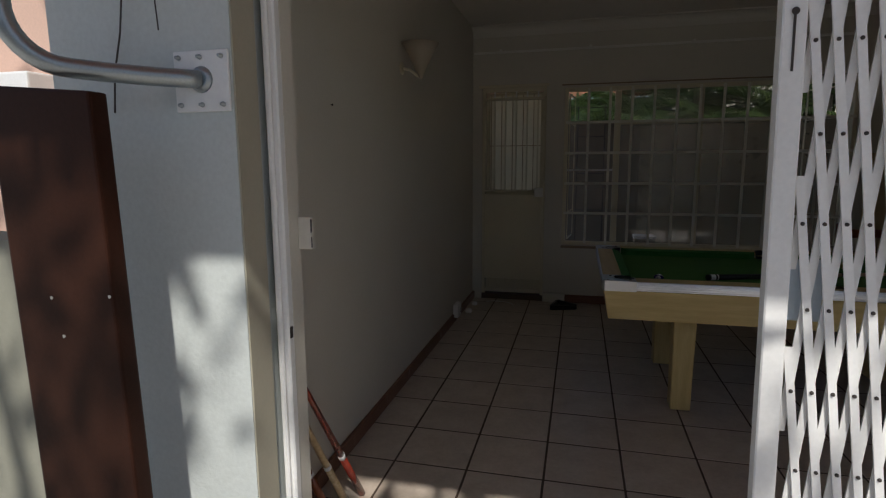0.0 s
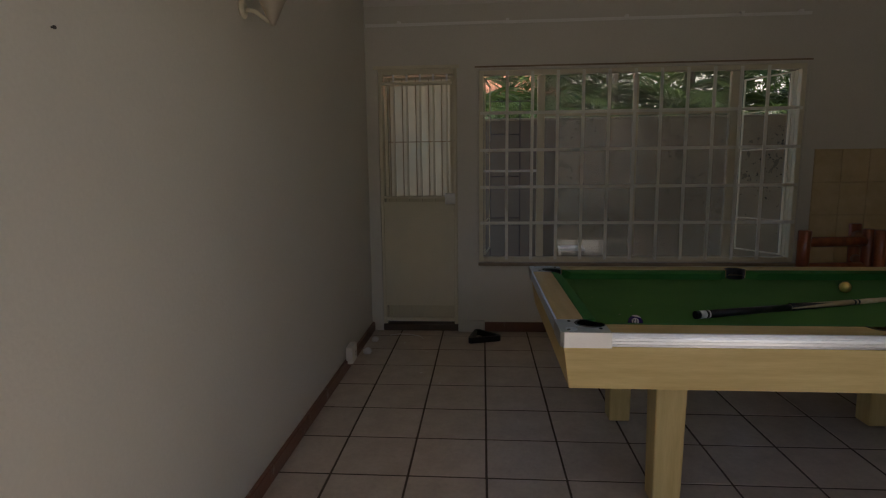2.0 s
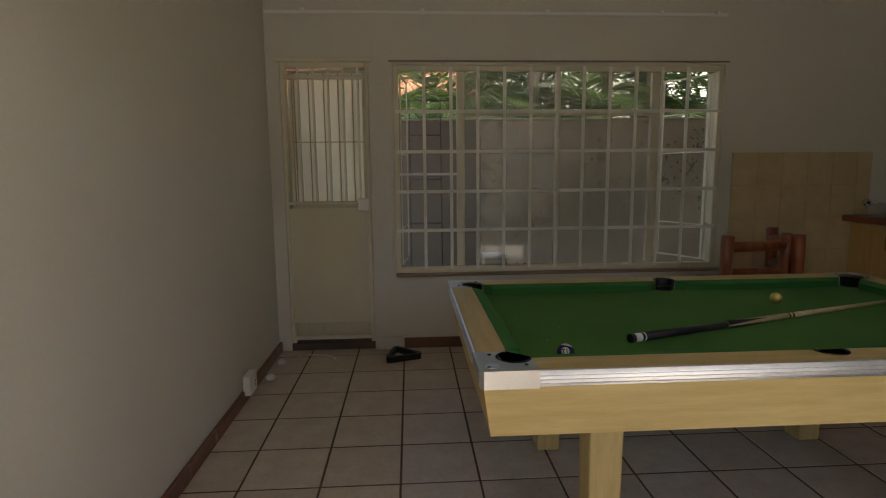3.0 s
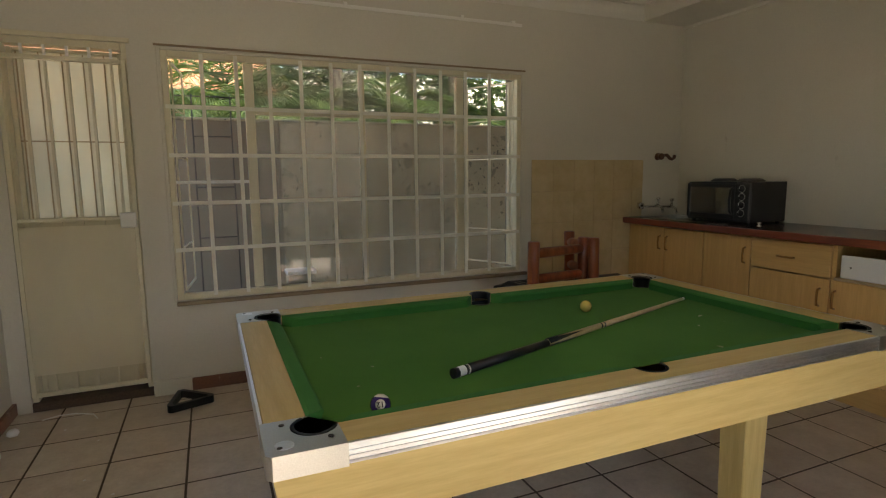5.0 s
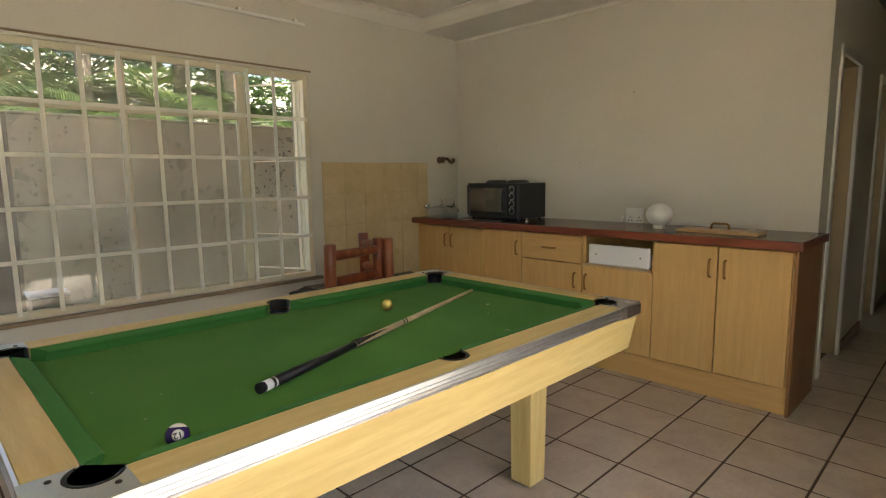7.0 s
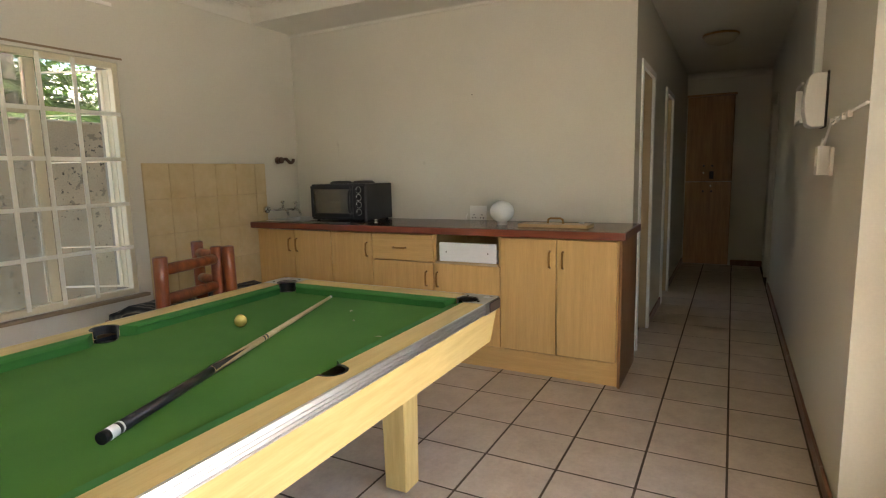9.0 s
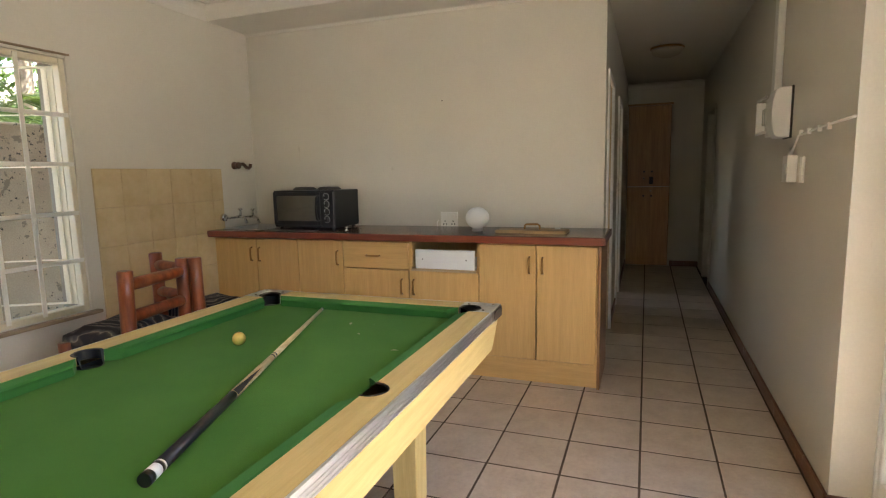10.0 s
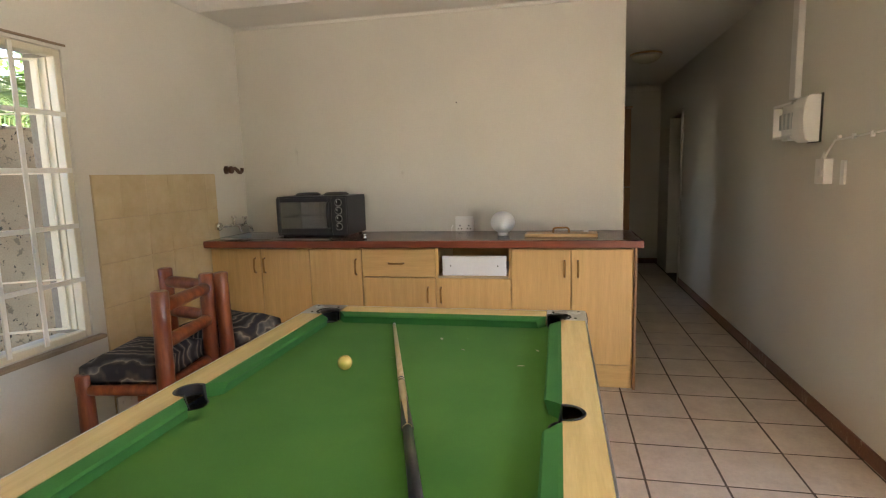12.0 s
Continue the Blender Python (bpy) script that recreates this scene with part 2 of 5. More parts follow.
def make_glass(name, dust, tint=(1, 1, 1), rough=0.0):
    """A thin pane: mostly clear, a film of dust, a mirror at grazing angles."""
    m = bpy.data.materials.new(name)
    m.use_nodes = True
    nt = m.node_tree
    nt.nodes.remove(nt.nodes["Principled BSDF"])
    out = nt.nodes["Material Output"]
    tr = nt.nodes.new("ShaderNodeBsdfTransparent")
    tr.inputs[0].default_value = (*tint, 1)
    gl = nt.nodes.new("ShaderNodeBsdfGlossy")
    gl.inputs["Roughness"].default_value = rough
    df = nt.nodes.new("ShaderNodeBsdfDiffuse")
    df.inputs[0].default_value = (0.62, 0.60, 0.52, 1)
    fr = nt.nodes.new("ShaderNodeFresnel")
    fr.inputs[0].default_value = 1.5
    n = noise_node(nt, world_pos(nt, (3, 3, 1)), 2.0, 5)
    mr = nt.nodes.new("ShaderNodeMapRange")
    mr.inputs["To Min"].default_value, mr.inputs["To Max"].default_value = dust * 0.6, dust * 1.4
    nt.links.new(n, mr.inputs[0])
    m1 = nt.nodes.new("ShaderNodeMixShader")
    nt.links.new(mr.outputs[0], m1.inputs[0])
    nt.links.new(tr.outputs[0], m1.inputs[1])
    nt.links.new(df.outputs[0], m1.inputs[2])
    m2 = nt.nodes.new("ShaderNodeMixShader")
    nt.links.new(fr.outputs[0], m2.inputs[0])
    nt.links.new(m1.outputs[0], m2.inputs[1])
    nt.links.new(gl.outputs[0], m2.inputs[2])
    nt.links.new(m2.outputs[0], out.inputs[0])
    return m


def make_translucent(name, colour, amount=0.6):
    m = bpy.data.materials.new(name)
    m.use_nodes = True
    nt = m.node_tree
    b = nt.nodes["Principled BSDF"]
    b.inputs["Base Color"].default_value = (*colour, 1)
    b.inputs["Roughness"].default_value = 0.5
    t = nt.nodes.new("ShaderNodeBsdfTranslucent")
    t.inputs[0].default_value = (*colour, 1)
    x = nt.nodes.new("ShaderNodeMixShader")
    n = noise_node(nt, world_pos(nt, (1, 1, 0.6)), 4.0, 3)
    nt.links.new(ramp(nt, n, (0.3, scaled(colour, 0.85)), (0.7, colour)), t.inputs[0])
    x.inputs[0].default_value = amount
    nt.links.new(b.outputs[0], x.inputs[1])
    nt.links.new(t.outputs[0], x.inputs[2])
    nt.links.new(x.outputs[0], nt.nodes["Material Output"].inputs[0])
    return m


def make_leaf(name, c0, c1):
    m, nt, b = material(name, c0, 0.45)
    g = nt.nodes.new("ShaderNodeNewGeometry")
    c = ramp(nt, g.outputs["Random Per Island"], (0, c0), (1, c1))
    nt.links.new(c, b.inputs["Base Color"])
    t = nt.nodes.new("ShaderNodeBsdfTranslucent")
    nt.links.new(blend(nt, 1.0, c, (1.2, 1.3, 0.6), "MULTIPLY"), t.inputs[0])
    x = nt.nodes.new("ShaderNodeMixShader")
    x.inputs[0].default_value = 0.3
    nt.links.new(b.outputs[0], x.inputs[1])
    nt.links.new(t.outputs[0], x.inputs[2])
    nt.links.new(x.outputs[0], nt.nodes["Material Output"].inputs[0])
    return m


CUSHION_CLOTH = make_felt("green_cushion_cloth", (0.042, 0.185, 0.042), (0.06, 0.225, 0.055))
FELT, TILE, SPLASH, FABRIC = make_felt(), make_tile(), make_splash(), make_fabric()
GROUT = painted("grout", (0.115, 0.08, 0.058), 0.9, 0.15, 0.3, 0.4)
PALE_GROUT = painted("pale_grout", (0.60, 0.47, 0.29), 0.9, 0.1, 0.2, 0.3)
GLASS = make_glass("dusty_window_glass", 0.14)
FROST = make_translucent("frosted_glass", (0.93, 0.88, 0.72), 0.85)
GLOBE = make_translucent("opal_glass", (0.86, 0.87, 0.84), 0.3)
SHADE = make_translucent("amber_glass_shade", (0.52, 0.46, 0.36), 0.3)
PALM = make_leaf("palm_leaf", (0.022, 0.050, 0.014), (0.085, 0.12, 0.035))
LEAF = make_leaf("tree_leaf", (0.04, 0.09, 0.02), (0.09, 0.16, 0.04))
BARK = painted("bark", (0.12, 0.10, 0.075), 0.9, 0.2, 0.3, 0.6)


# ---- mesh helpers ----
def box(bm, x0, x1, y0, y1, z0, z1):
    vs = [bm.verts.new((x, y, z)) for z in (z0, z1) for x, y in ((x0, y0), (x1, y0), (x1, y1), (x0, y1))]
    for f in ((3, 2, 1, 0), (4, 5, 6, 7), (0, 1, 5, 4), (1, 2, 6, 5), (2, 3, 7, 6), (3, 0, 4, 7)):
        bm.faces.new([vs[i] for i in f])
    return vs


def soften(bm, width, segments=2):
    bmesh.ops.bevel(bm, geom=list(bm.edges), offset=width, segments=segments, affect="EDGES", profile=0.6, clamp_overlap=True)


def frame_of(d):
    d = Vector(d).normalized()
    u = d.cross(Vector((0, 0, 1)) if abs(d.z) < 0.9 else Vector((1, 0, 0))).normalized()
    return u, d.cross(u).normalized()


def tube(bm, pts, radii, n=10, caps=True):
    """A round rod along points; radii: one number or one a point."""
    pts = [Vector(p) for p in pts]
    if isinstance(radii, (int, float)):
        radii = [radii] * len(pts)
    rings, u = [], None
    for i, p in enumerate(pts):
        d = pts[min(i + 1, len(pts) - 1)] - pts[max(i - 1, 0)]
        if u is None:
            u, v = frame_of(d)
        else:
            dn = d.normalized()
            u = (u - dn * u.dot(dn)).normalized()
            v = dn.cross(u)
        rings.append([bm.verts.new(p + radii[i] * (math.cos(a) * u + math.sin(a) * v)) for a in (2 * math.pi * k / n for k in range(n))])
    for a, b in zip(rings, rings[1:]):
        for k in range(n):
            f = bm.faces.new((a[k], a[(k + 1) % n], b[(k + 1) % n], b[k]))
            f.smooth = True
    if caps:
        bm.faces.new(rings[0][::-1])
        bm.faces.new(rings[-1])
    return rings


def lathe(bm, profile, centre=(0, 0, 0), n=24, axis="z"):
    c = Vector(centre)
    rings = []
    for r, h in profile:
        ring = []
        for k in range(n):
            a = 2 * math.pi * k / n
            ca, sa = r * math.cos(a), r * math.sin(a)
            o = {"z": (ca, sa, h), "x": (h, ca, sa), "y": (sa, h, ca)}[axis]
            ring.append(bm.verts.new(c + Vector(o)))
        rings.append(ring)
    for a, b in zip(rings, rings[1:]):
        for k in range(n):
            bm.faces.new((a[k], a[(k + 1) % n], b[(k + 1) % n], b[k])).smooth = True
    bm.faces.new(rings[0][::-1])
    bm.faces.new(rings[-1])


def prism(bm, outline, z0, z1):
    """Extrudes a plan outline (counter-clockwise) upwards."""
    lo = [bm.verts.new((x, y, z0)) for x, y in outline]
    hi = [bm.verts.new((x, y, z1)) for x, y in outline]
    n = len(outline)
    for i in range(n):
        bm.faces.new((lo[i], lo[(i + 1) % n], hi[(i + 1) % n], hi[i]))
    bm.faces.new(lo[::-1])
    bm.faces.new(hi)


def finish(name, bm, mat):
    bmesh.ops.recalc_face_normals(bm, faces=bm.faces)
    me = bpy.data.meshes.new(name)
    bm.to_mesh(me)
    bm.free()
    me.materials.append(mat)
    return me


def thing(name, bm, mat, label, category, group="", kind=""):
    return tagged(new(name, finish(name, bm, mat)), label, category, group, kind)


def base(name, at, label, category, group="", kind="", turn=0.0):
    ob = new(name)
    ob.empty_display_size = 0.1
    ob.matrix_world = pose(*at, 0, 0, turn)
    return tagged(ob, label, category, group, kind)


def part(name, bm, mat, parent, label=""):
    ob = new(name, finish(name, bm, mat))
    ob.parent = parent
    return tagged(ob, label)


def boxes(*rows):
    bm = bmesh.new()
    for r in rows:
        box(bm, *r)
    return bm


def rounded(w, rows, seg=2):
    bm = boxes(*rows)
    soften(bm, w, seg)
    return bm


def structure(name, bm, mat, label, category):
    return thing(name, bm, mat, label, category, kind="structure")


# ---- large structure ----
T = 0.22
floor = structure("floor", boxes((LW - T, KW + 0.1, 2.0, NW + T, -0.12, -0.0018), (KW + 0.1, CE + 0.2, 2.0, CN + 0.3, -0.12, -0.0018)), GROUT, "dark grout bed of a beige tiled floor", "floor")
WX0, WX1, WZ0, WZ1 = 0.69, 3.035, 0.56, 2.0       # window opening
DX0, DX1, DZ1 = -0.075, 0.525, 2.025              # back door opening
structure("wall_west", boxes((LW - T, LW, 2.11, NW, 0, CEIL)), WALL, "plain off-white painted plaster wall with faint marks", "wall")
structure("wall_north", boxes((LW - T, DX0, NW, NW + T, 0, CEIL), (DX0, DX1, NW, NW + T, DZ1, CEIL), (DX1, WX0, NW, NW + T, 0, CEIL),
          (WX0, WX1, NW, NW + T, 0, WZ0), (WX0, WX1, NW, NW + T, WZ1, CEIL), (WX1, KW + T, NW, NW + T, 0, CEIL)), WALL, "off-white plaster wall with a barred window and back door", "wall")
structure("wall_east", boxes((KW, KW + T, KE, NW, 0, CEIL)), WALL, "off-white plaster wall behind the kitchen counter", "wall")
AX0, AX1, BX0, BX1, OZ = 4.84, 5.46, 6.36, 6.98, 1.98
structure("wall_corridor_north", boxes((KW + T, AX0, CN, CN + T, 0, SOFFIT), (AX0, AX1, CN, CN + T, OZ, SOFFIT), (AX1, BX0, CN, CN + T, 0, SOFFIT),
          (BX0, BX1, CN, CN + T, OZ, SOFFIT), (BX1, CE, CN, CN + T, 0, SOFFIT)), WALL, "corridor plaster wall with two open doorways", "wall")
SX0, SX1 = 7.45, 8.15
structure("wall_corridor_south", boxes((OPEN_R, SX0, SW - T, SW, 0, SOFFIT), (SX0, SX1, SW - T, SW, OZ, SOFFIT), (SX1, CE, SW - T, SW, 0, SOFFIT)), WALL, "plain painted corridor wall carrying a fuse box", "wall")
structure("wall_corridor_east", boxes((CE, CE + T, SW - T, CN + T, 0, SOFFIT)), WALL, "dim end wall of the corridor", "wall")
# Unseen rooms; the wide north openings are there to brighten the corridor.
structure("room_beyond", boxes((KW + T, CE, CN + 2.0, CN + 2.1, 0, 0.8), (KW + T, CE, CN + 2.0, CN + 2.1, 2.0, SOFFIT), (KW + T, 4.95, CN + 2.0, CN + 2.1, 0.8, 2.0), (5.85, 6.25, CN + 2.0, CN + 2.1, 0.8, 2.0), (7.5, CE, CN + 2.0, CN + 2.1, 0.8, 2.0), (KW + T, CE, CN + T, CN + 2.0, -0.1, -0.006), (CE, CE + T, CN + T, CN + 2.1, 0, SOFFIT), (5.98, 6.08, CN + T, CN + 2.0, 0, SOFFIT),
          (SX0 - 0.3, CE, 0.9, 1.0, 0, SOFFIT), (SX0 - 0.4, SX0 - 0.3, 0.9, SW - T, 0, SOFFIT), (SX0 - 0.3, CE, 1.0, SW - T, -0.1, -0.006), (CE, CE + T, 0.9, SW - T, 0, SOFFIT)), WALL, "unseen rooms off the corridor, with openings added for daylight", "wall")
structure("wall_south", boxes((-0.42, 0.08, 1.925, 2.11, 0, CEIL), (0.08, OPEN_R, 1.925, 2.11, OPEN_TOP, CEIL)), WALL_OUT, "grey-green painted outside pier beside the entrance", "wall")
structure("ceiling", boxes((LW - T, 4.15, 1.925, NW + T, CEIL, CEIL + 0.12), (4.15, CE + T, SW - T, NW + T, SOFFIT, SOFFIT + 0.2), (SX0 - 0.4, CE + T, 0.9, SW - T, SOFFIT, SOFFIT + 0.2), (4.15, SX0 - 0.4, 1.925, SW - T, SOFFIT, SOFFIT + 0.2)), CEILING, "white painted ceiling with a lower band", "ceiling")


def cornice(name, p0, p1, inward, z, size):
    """A coved moulding from p0 to p1; inward: the way out of the wall."""
    bm = bmesh.new()
    inw = Vector((*inward, 0))
    prof = [(0.0, -size), (0.006, -size), (0.010, -size * 0.86)]
    prof += [(0.012 + (size * 0.8) * (1 - math.cos(a)), -size * 0.84 + size * 0.72 * math.sin(a)) for a in (radians(k * 15) for k in range(1, 7))]
    prof += [(size * 0.92, -size * 0.08), (size * 0.95, 0.0), (0.0, 0.0)]
    rows = []
    for p in (p0, p1):
        rows.append([bm.verts.new(Vector((*p, z + h)) + inw * d) for d, h in prof])
    n = len(prof)
    for i in range(n):
        bm.faces.new((rows[0][i], rows[0][(i + 1) % n], rows[1][(i + 1) % n], rows[1][i]))
    bm.faces.new(rows[0][::-1])
    bm.faces.new(rows[1])
    return structure(name, bm, CEILING, "white coved plaster cornice", "cornice")


cornice("cornice_north", (LW, NW), (4.15, NW), (0, -1), CEIL, 0.095)
cornice("cornice_band", (4.15, 2.11), (4.15, NW - 0.02), (-1, 0), CEIL, 0.09)
cornice("cornice_east", (KW, KE), (KW, NW), (-1, 0), SOFFIT, 0.022)
cornice("cornice_corridor", (CE, SW), (CE, CN), (-1, 0), SOFFIT, 0.07)


def skirting(name, rows):
    bm = boxes(*rows)
    soften(bm, 0.004, 1)
    return structure(name, bm, SKIRT, "chipped brown tile skirting", "skirting")


skirting("baseboard_west", [(LW, LW + 0.022, 2.14, NW, 0, 0.07)])
skirting("baseboard_north", [(0.735, 3.12, NW - 0.012, NW, 0, 0.078)])
skirting("baseboard_south", [(OPEN_R + 0.004, SX0, SW, SW + 0.014, 0, 0.075)])
skirting("baseboard_reveal", [(OPEN_R - 0.012, OPEN_R, 2.168, SW + 0.014, 0, 0.075)])
skirting("baseboard_corridor", [(AX1, BX0, CN - 0.012, CN, 0, 0.075), (BX1, CE, CN - 0.012, CN, 0, 0.075)])
skirting("baseboard_end", [(CE - 0.012, CE, SW, 2.66, 0, 0.075)])
structure("door_step", rounded(0.004, [(0.53, 0.735, NW - 0.03, NW, 0, 0.09)]), WALL, "pale plastered step beside the back door", "step")
structure("doorway_sill", rounded(0.004, [(DX0, DX1, NW, NW + 0.1, 0, 0.05)]), GROUT, "dark concrete threshold", "sill")
structure("window_sill", rounded(0.006, [(WX0 - 0.005, WX1 + 0.045, NW - 0.05, NW - 0.002, 0.535, 0.556)]), SILL, "worn brown window sill", "sill")


# ---- camera side: ground and shade outside ----
structure("ground", boxes((-60, 60, -60, 1.925, -0.2, -0.02), (-60, LW - T, 1.925, NW + T, -0.2, -0.02), (-60, 60, NW + T, 80, -0.2, -0.06)), PAVING, "pale concrete paving round the house", "ground")
# Unseen roof; front eave sets the pier's sun edge, rear eave dims the yard.
bm = bmesh.new()
for x0, x1 in ((-0.6, CE + 1.0),):
    ends = [[bm.verts.new((x, y, z)) for y, z in ((0.83, 2.45), (0.83, 2.60), (3.8, 4.3), (7.65, 2.80), (7.65, 2.70), (1.93, 2.70), (1.93, 2.45))] for x in (x0, x1)]
    for k in range(7):
        bm.faces.new((ends[0][k], ends[0][(k + 1) % 7], ends[1][(k + 1) % 7], ends[1][k]))
    bm.faces.new(ends[0][::-1])
    bm.faces.new(ends[1])
structure("roof", bm, TERRA, "unseen clay tiled roof, eaves drawn out to shade pier and yard", "roof")


# ---- window ----
window = base("window_1", (0, NW, 0), "white steel window with a burglar bar grid, side casements open", "window", kind="structure")


def bars(rows):
    bm = bmesh.new()
    for r in rows:
        box(bm, *r)
    return bm


f0 = 0.035
part("head_strip", boxes((WX0 - 0.03, WX1 + 0.03, -0.008, -0.001, WZ1 + 0.021, WZ1 + 0.032)), SILL, window)
part("window_frame", rounded(0.004, [(WX0, WX0 + f0, 0.0, 0.05, WZ0, WZ1), (WX1 - f0, WX1, 0.0, 0.05, WZ0, WZ1), (WX0 + f0, WX1 - f0, 0.0, 0.05, WZ0, WZ0 + f0), (WX0 + f0, WX1 - f0, 0.0, 0.05, WZ1 - f0, WZ1)], 1), CREAM, window, "cream painted steel frame")
part("outer_frame", rounded(0.003, [(WX0 - 0.02, WX0 - 0.001, -0.006, 0.02, WZ0 - 0.002, WZ1 + 0.02), (WX1 + 0.001, WX1 + 0.02, -0.006, 0.02, WZ0 - 0.002, WZ1 + 0.02), (WX0 - 0.001, WX1 + 0.001, -0.006, 0.02, WZ1 + 0.001, WZ1 + 0.02)], 1), WALL, window)
for k in range(1, 12):
    x = 0.714 + k * 0.1868
    part("burglar_bar", boxes((x - 0.011, x + 0.011, -0.012, -0.004, WZ0 + 0.02, WZ1 - 0.01)), BAR, window)
for z in (0.862, 1.137, 1.415, 1.69):
    part("cross_bar", boxes((WX0 + 0.01, WX1 - 0.01, -0.004, 0.004, z - 0.0115, z + 0.0115)), BAR, window)
for x, w in ((1.16, 0.055), (2.57, 0.055), (1.86, 0.035)):
    part("mullion", rounded(0.003, [(x - w / 2, x + w / 2, 0.055, 0.10, WZ0 + 0.035, WZ1 - 0.035)], 1), CREAM, window)
part("transom", rounded(0.003, [(1.188, 2.542, 0.056, 0.098, 1.665, 1.70)], 1), CREAM, window)
part("casement_rail", boxes((0.725, 1.13, 0.06, 0.09, 1.25, 1.268)), WHITE, window)
part("pane", boxes((1.188, 1.842, 0.075, 0.079, 0.60, 1.665)), GLASS, window, "dusty fixed glass pane")
part("pane", boxes((1.878, 2.542, 0.075, 0.079, 0.60, 1.665)), GLASS, window, "dusty fixed glass pane")
part("pane", boxes((1.188, 1.842, 0.075, 0.079, 1.70, 1.965)), GLASS, window)
part("pane", boxes((1.878, 2.542, 0.075, 0.079, 1.70, 1.965)), GLASS, window)


def casement(x, turn, width):
    """An open leaf hinged at x, swung outwards."""
    bm = bmesh.new()
    h0, h1 = WZ0 + 0.04, WZ1 - 0.04
    m = pose(x, 0.09, 0, 0, 0, turn)
    b = 0.011
    for r in ((0, b, 0, 0.010, h0, h1), (width - b, width, 0, 0.010, h0, h1), (b, width - b, 0, 0.010, h0, h0 + b), (b, width - b, 0, 0.010, h1 - b, h1),
              (b, width - b, 0.002, 0.008, 0.86, 0.868), (b, width - b, 0.002, 0.008, 1.12, 1.128), (b, width - b, 0.002, 0.008, 1.40, 1.408), (b, width - b, 0.002, 0.008, 1.69, 1.698)):
        for v in box(bm, *r):
            v.co = m @ v.co
    return bm


DULL_GREY = painted("dull_grey", (0.26, 0.235, 0.18), 0.9, 0.15, 0.2, 0.4)
# Dark sheets added over the outer reveals, which the sky lights too brightly.
for x0, x1 in ((WX1 - 0.006, WX1 - 0.001), (WX0 + 0.001, WX0 + 0.006)):
    part("outer_reveal", boxes((x0, x1, 0.052, T - 0.001, WZ0 + 0.005, WZ1 - 0.005)), DULL_GREY, window, "thin grey sheet added to darken the outer reveal")
part("side_frame", rounded(0.002, [(WX1 - 0.034, WX1 - 0.0065, 0.056, 0.15, WZ0 + 0.035, WZ1 - 0.035)], 1), CREAM, window)
leaf_r = part("casement", casement(WX1 - 0.04, 118, 0.40), CREAM, window, "cream steel casement leaf swung open")
leaf_l = part("casement", casement(WX0 + 0.05, 84, 0.42), CREAM, window, "cream steel casement leaf swung open")
bm = bmesh.new()
tube(bm, [(2.62, 0.10, 1.20), (2.60, 0.16, 1.22), (2.605, 0.17, 1.28), (2.62, 0.19, 1.30)], 0.007, 8)
part("stay_handle", bm, IRON, window, "dark window catch")

rail = base("curtain_rail", (0, NW, 0), "thin white curtain rail on the wall above the window", "curtain rail")
bm = bmesh.new()
box(bm, -0.15, 3.02, -0.03, -0.02, 2.325, 2.345)
part("track", bm, PLASTIC, rail)
for x in (0.1, 0.9, 1.75, 2.55, 2.95):
    part("bracket", boxes((x - 0.012, x + 0.012, -0.034, -0.001, 2.335, 2.36)), PLASTIC, rail)

# ---- back door with its security gate ----
door = base("door_1", (0, NW, 0), "closed back door of frosted glass behind a white barred security gate", "door", kind="structure")
part("door_frame", rounded(0.003, [(DX0, DX0 + 0.03, 0.02, 0.1, 0.05, DZ1), (DX1 - 0.03, DX1, 0.02, 0.1, 0.05, DZ1), (DX0 + 0.03, DX1 - 0.03, 0.02, 0.1, DZ1 - 0.04, DZ1)], 1), CREAM, door)
part("door_leaf", rounded(0.003, [(DX0 + 0.03, DX0 + 0.056, 0.10, 0.14, 0.05, DZ1 - 0.04), (DX1 - 0.056, DX1 - 0.03, 0.10, 0.14, 0.05, DZ1 - 0.04), (DX0 + 0.056, DX1 - 0.056, 0.10, 0.14, 0.05, 0.20), (DX0 + 0.056, DX1 - 0.056, 0.10, 0.14, 1.01, 1.07), (DX0 + 0.056, DX1 - 0.056, 0.10, 0.14, 1.965, DZ1 - 0.04)], 1), CREAM, door, "cream painted door leaf")
part("door_pane", boxes((DX0 + 0.056, DX1 - 0.056, 0.118, 0.124, 0.20, 1.01)), FROST, door, "frosted glass lower pane")
part("door_pane", boxes((DX0 + 0.056, DX1 - 0.056, 0.118, 0.124, 1.07, 1.965)), FROST, door, "frosted glass upper pane")
for x in (-0.005, 0.095, 0.20, 0.30, 0.40):
    part("glazing_bar", boxes((x - 0.003, x + 0.003, 0.112, 0.13, 1.07, 1.965)), TAN, door, "thin tan glazing bar")
part("glazing_bar", boxes((DX0 + 0.056, DX1 - 0.056, 0.106, 0.112, 1.488, 1.495)), TAN, door, "thin tan glazing bar")
gate = part("gate_frame", rounded(0.003, [(DX0 + 0.005, DX0 + 0.03, -0.012, 0.012, 0.085, 1.93), (DX1 - 0.03, DX1 - 0.005, -0.012, 0.012, 0.085, 1.93), (DX0 + 0.03, DX1 - 0.03, -0.012, 0.012, 0.085, 0.11),
            (DX0 + 0.03, DX1 - 0.03, -0.012, 0.012, 1.905, 1.93), (DX0 + 0.03, DX1 - 0.03, -0.010, 0.010, 1.055, 1.075)], 1), CREAM, door, "cream painted gate frame")
for k in range(5):
    x = 0.045 + 0.101 * k
    part("gate_bar", boxes((x - 0.007, x + 0.007, -0.007, 0.007, 0.11, 1.905)), CREAM, gate)
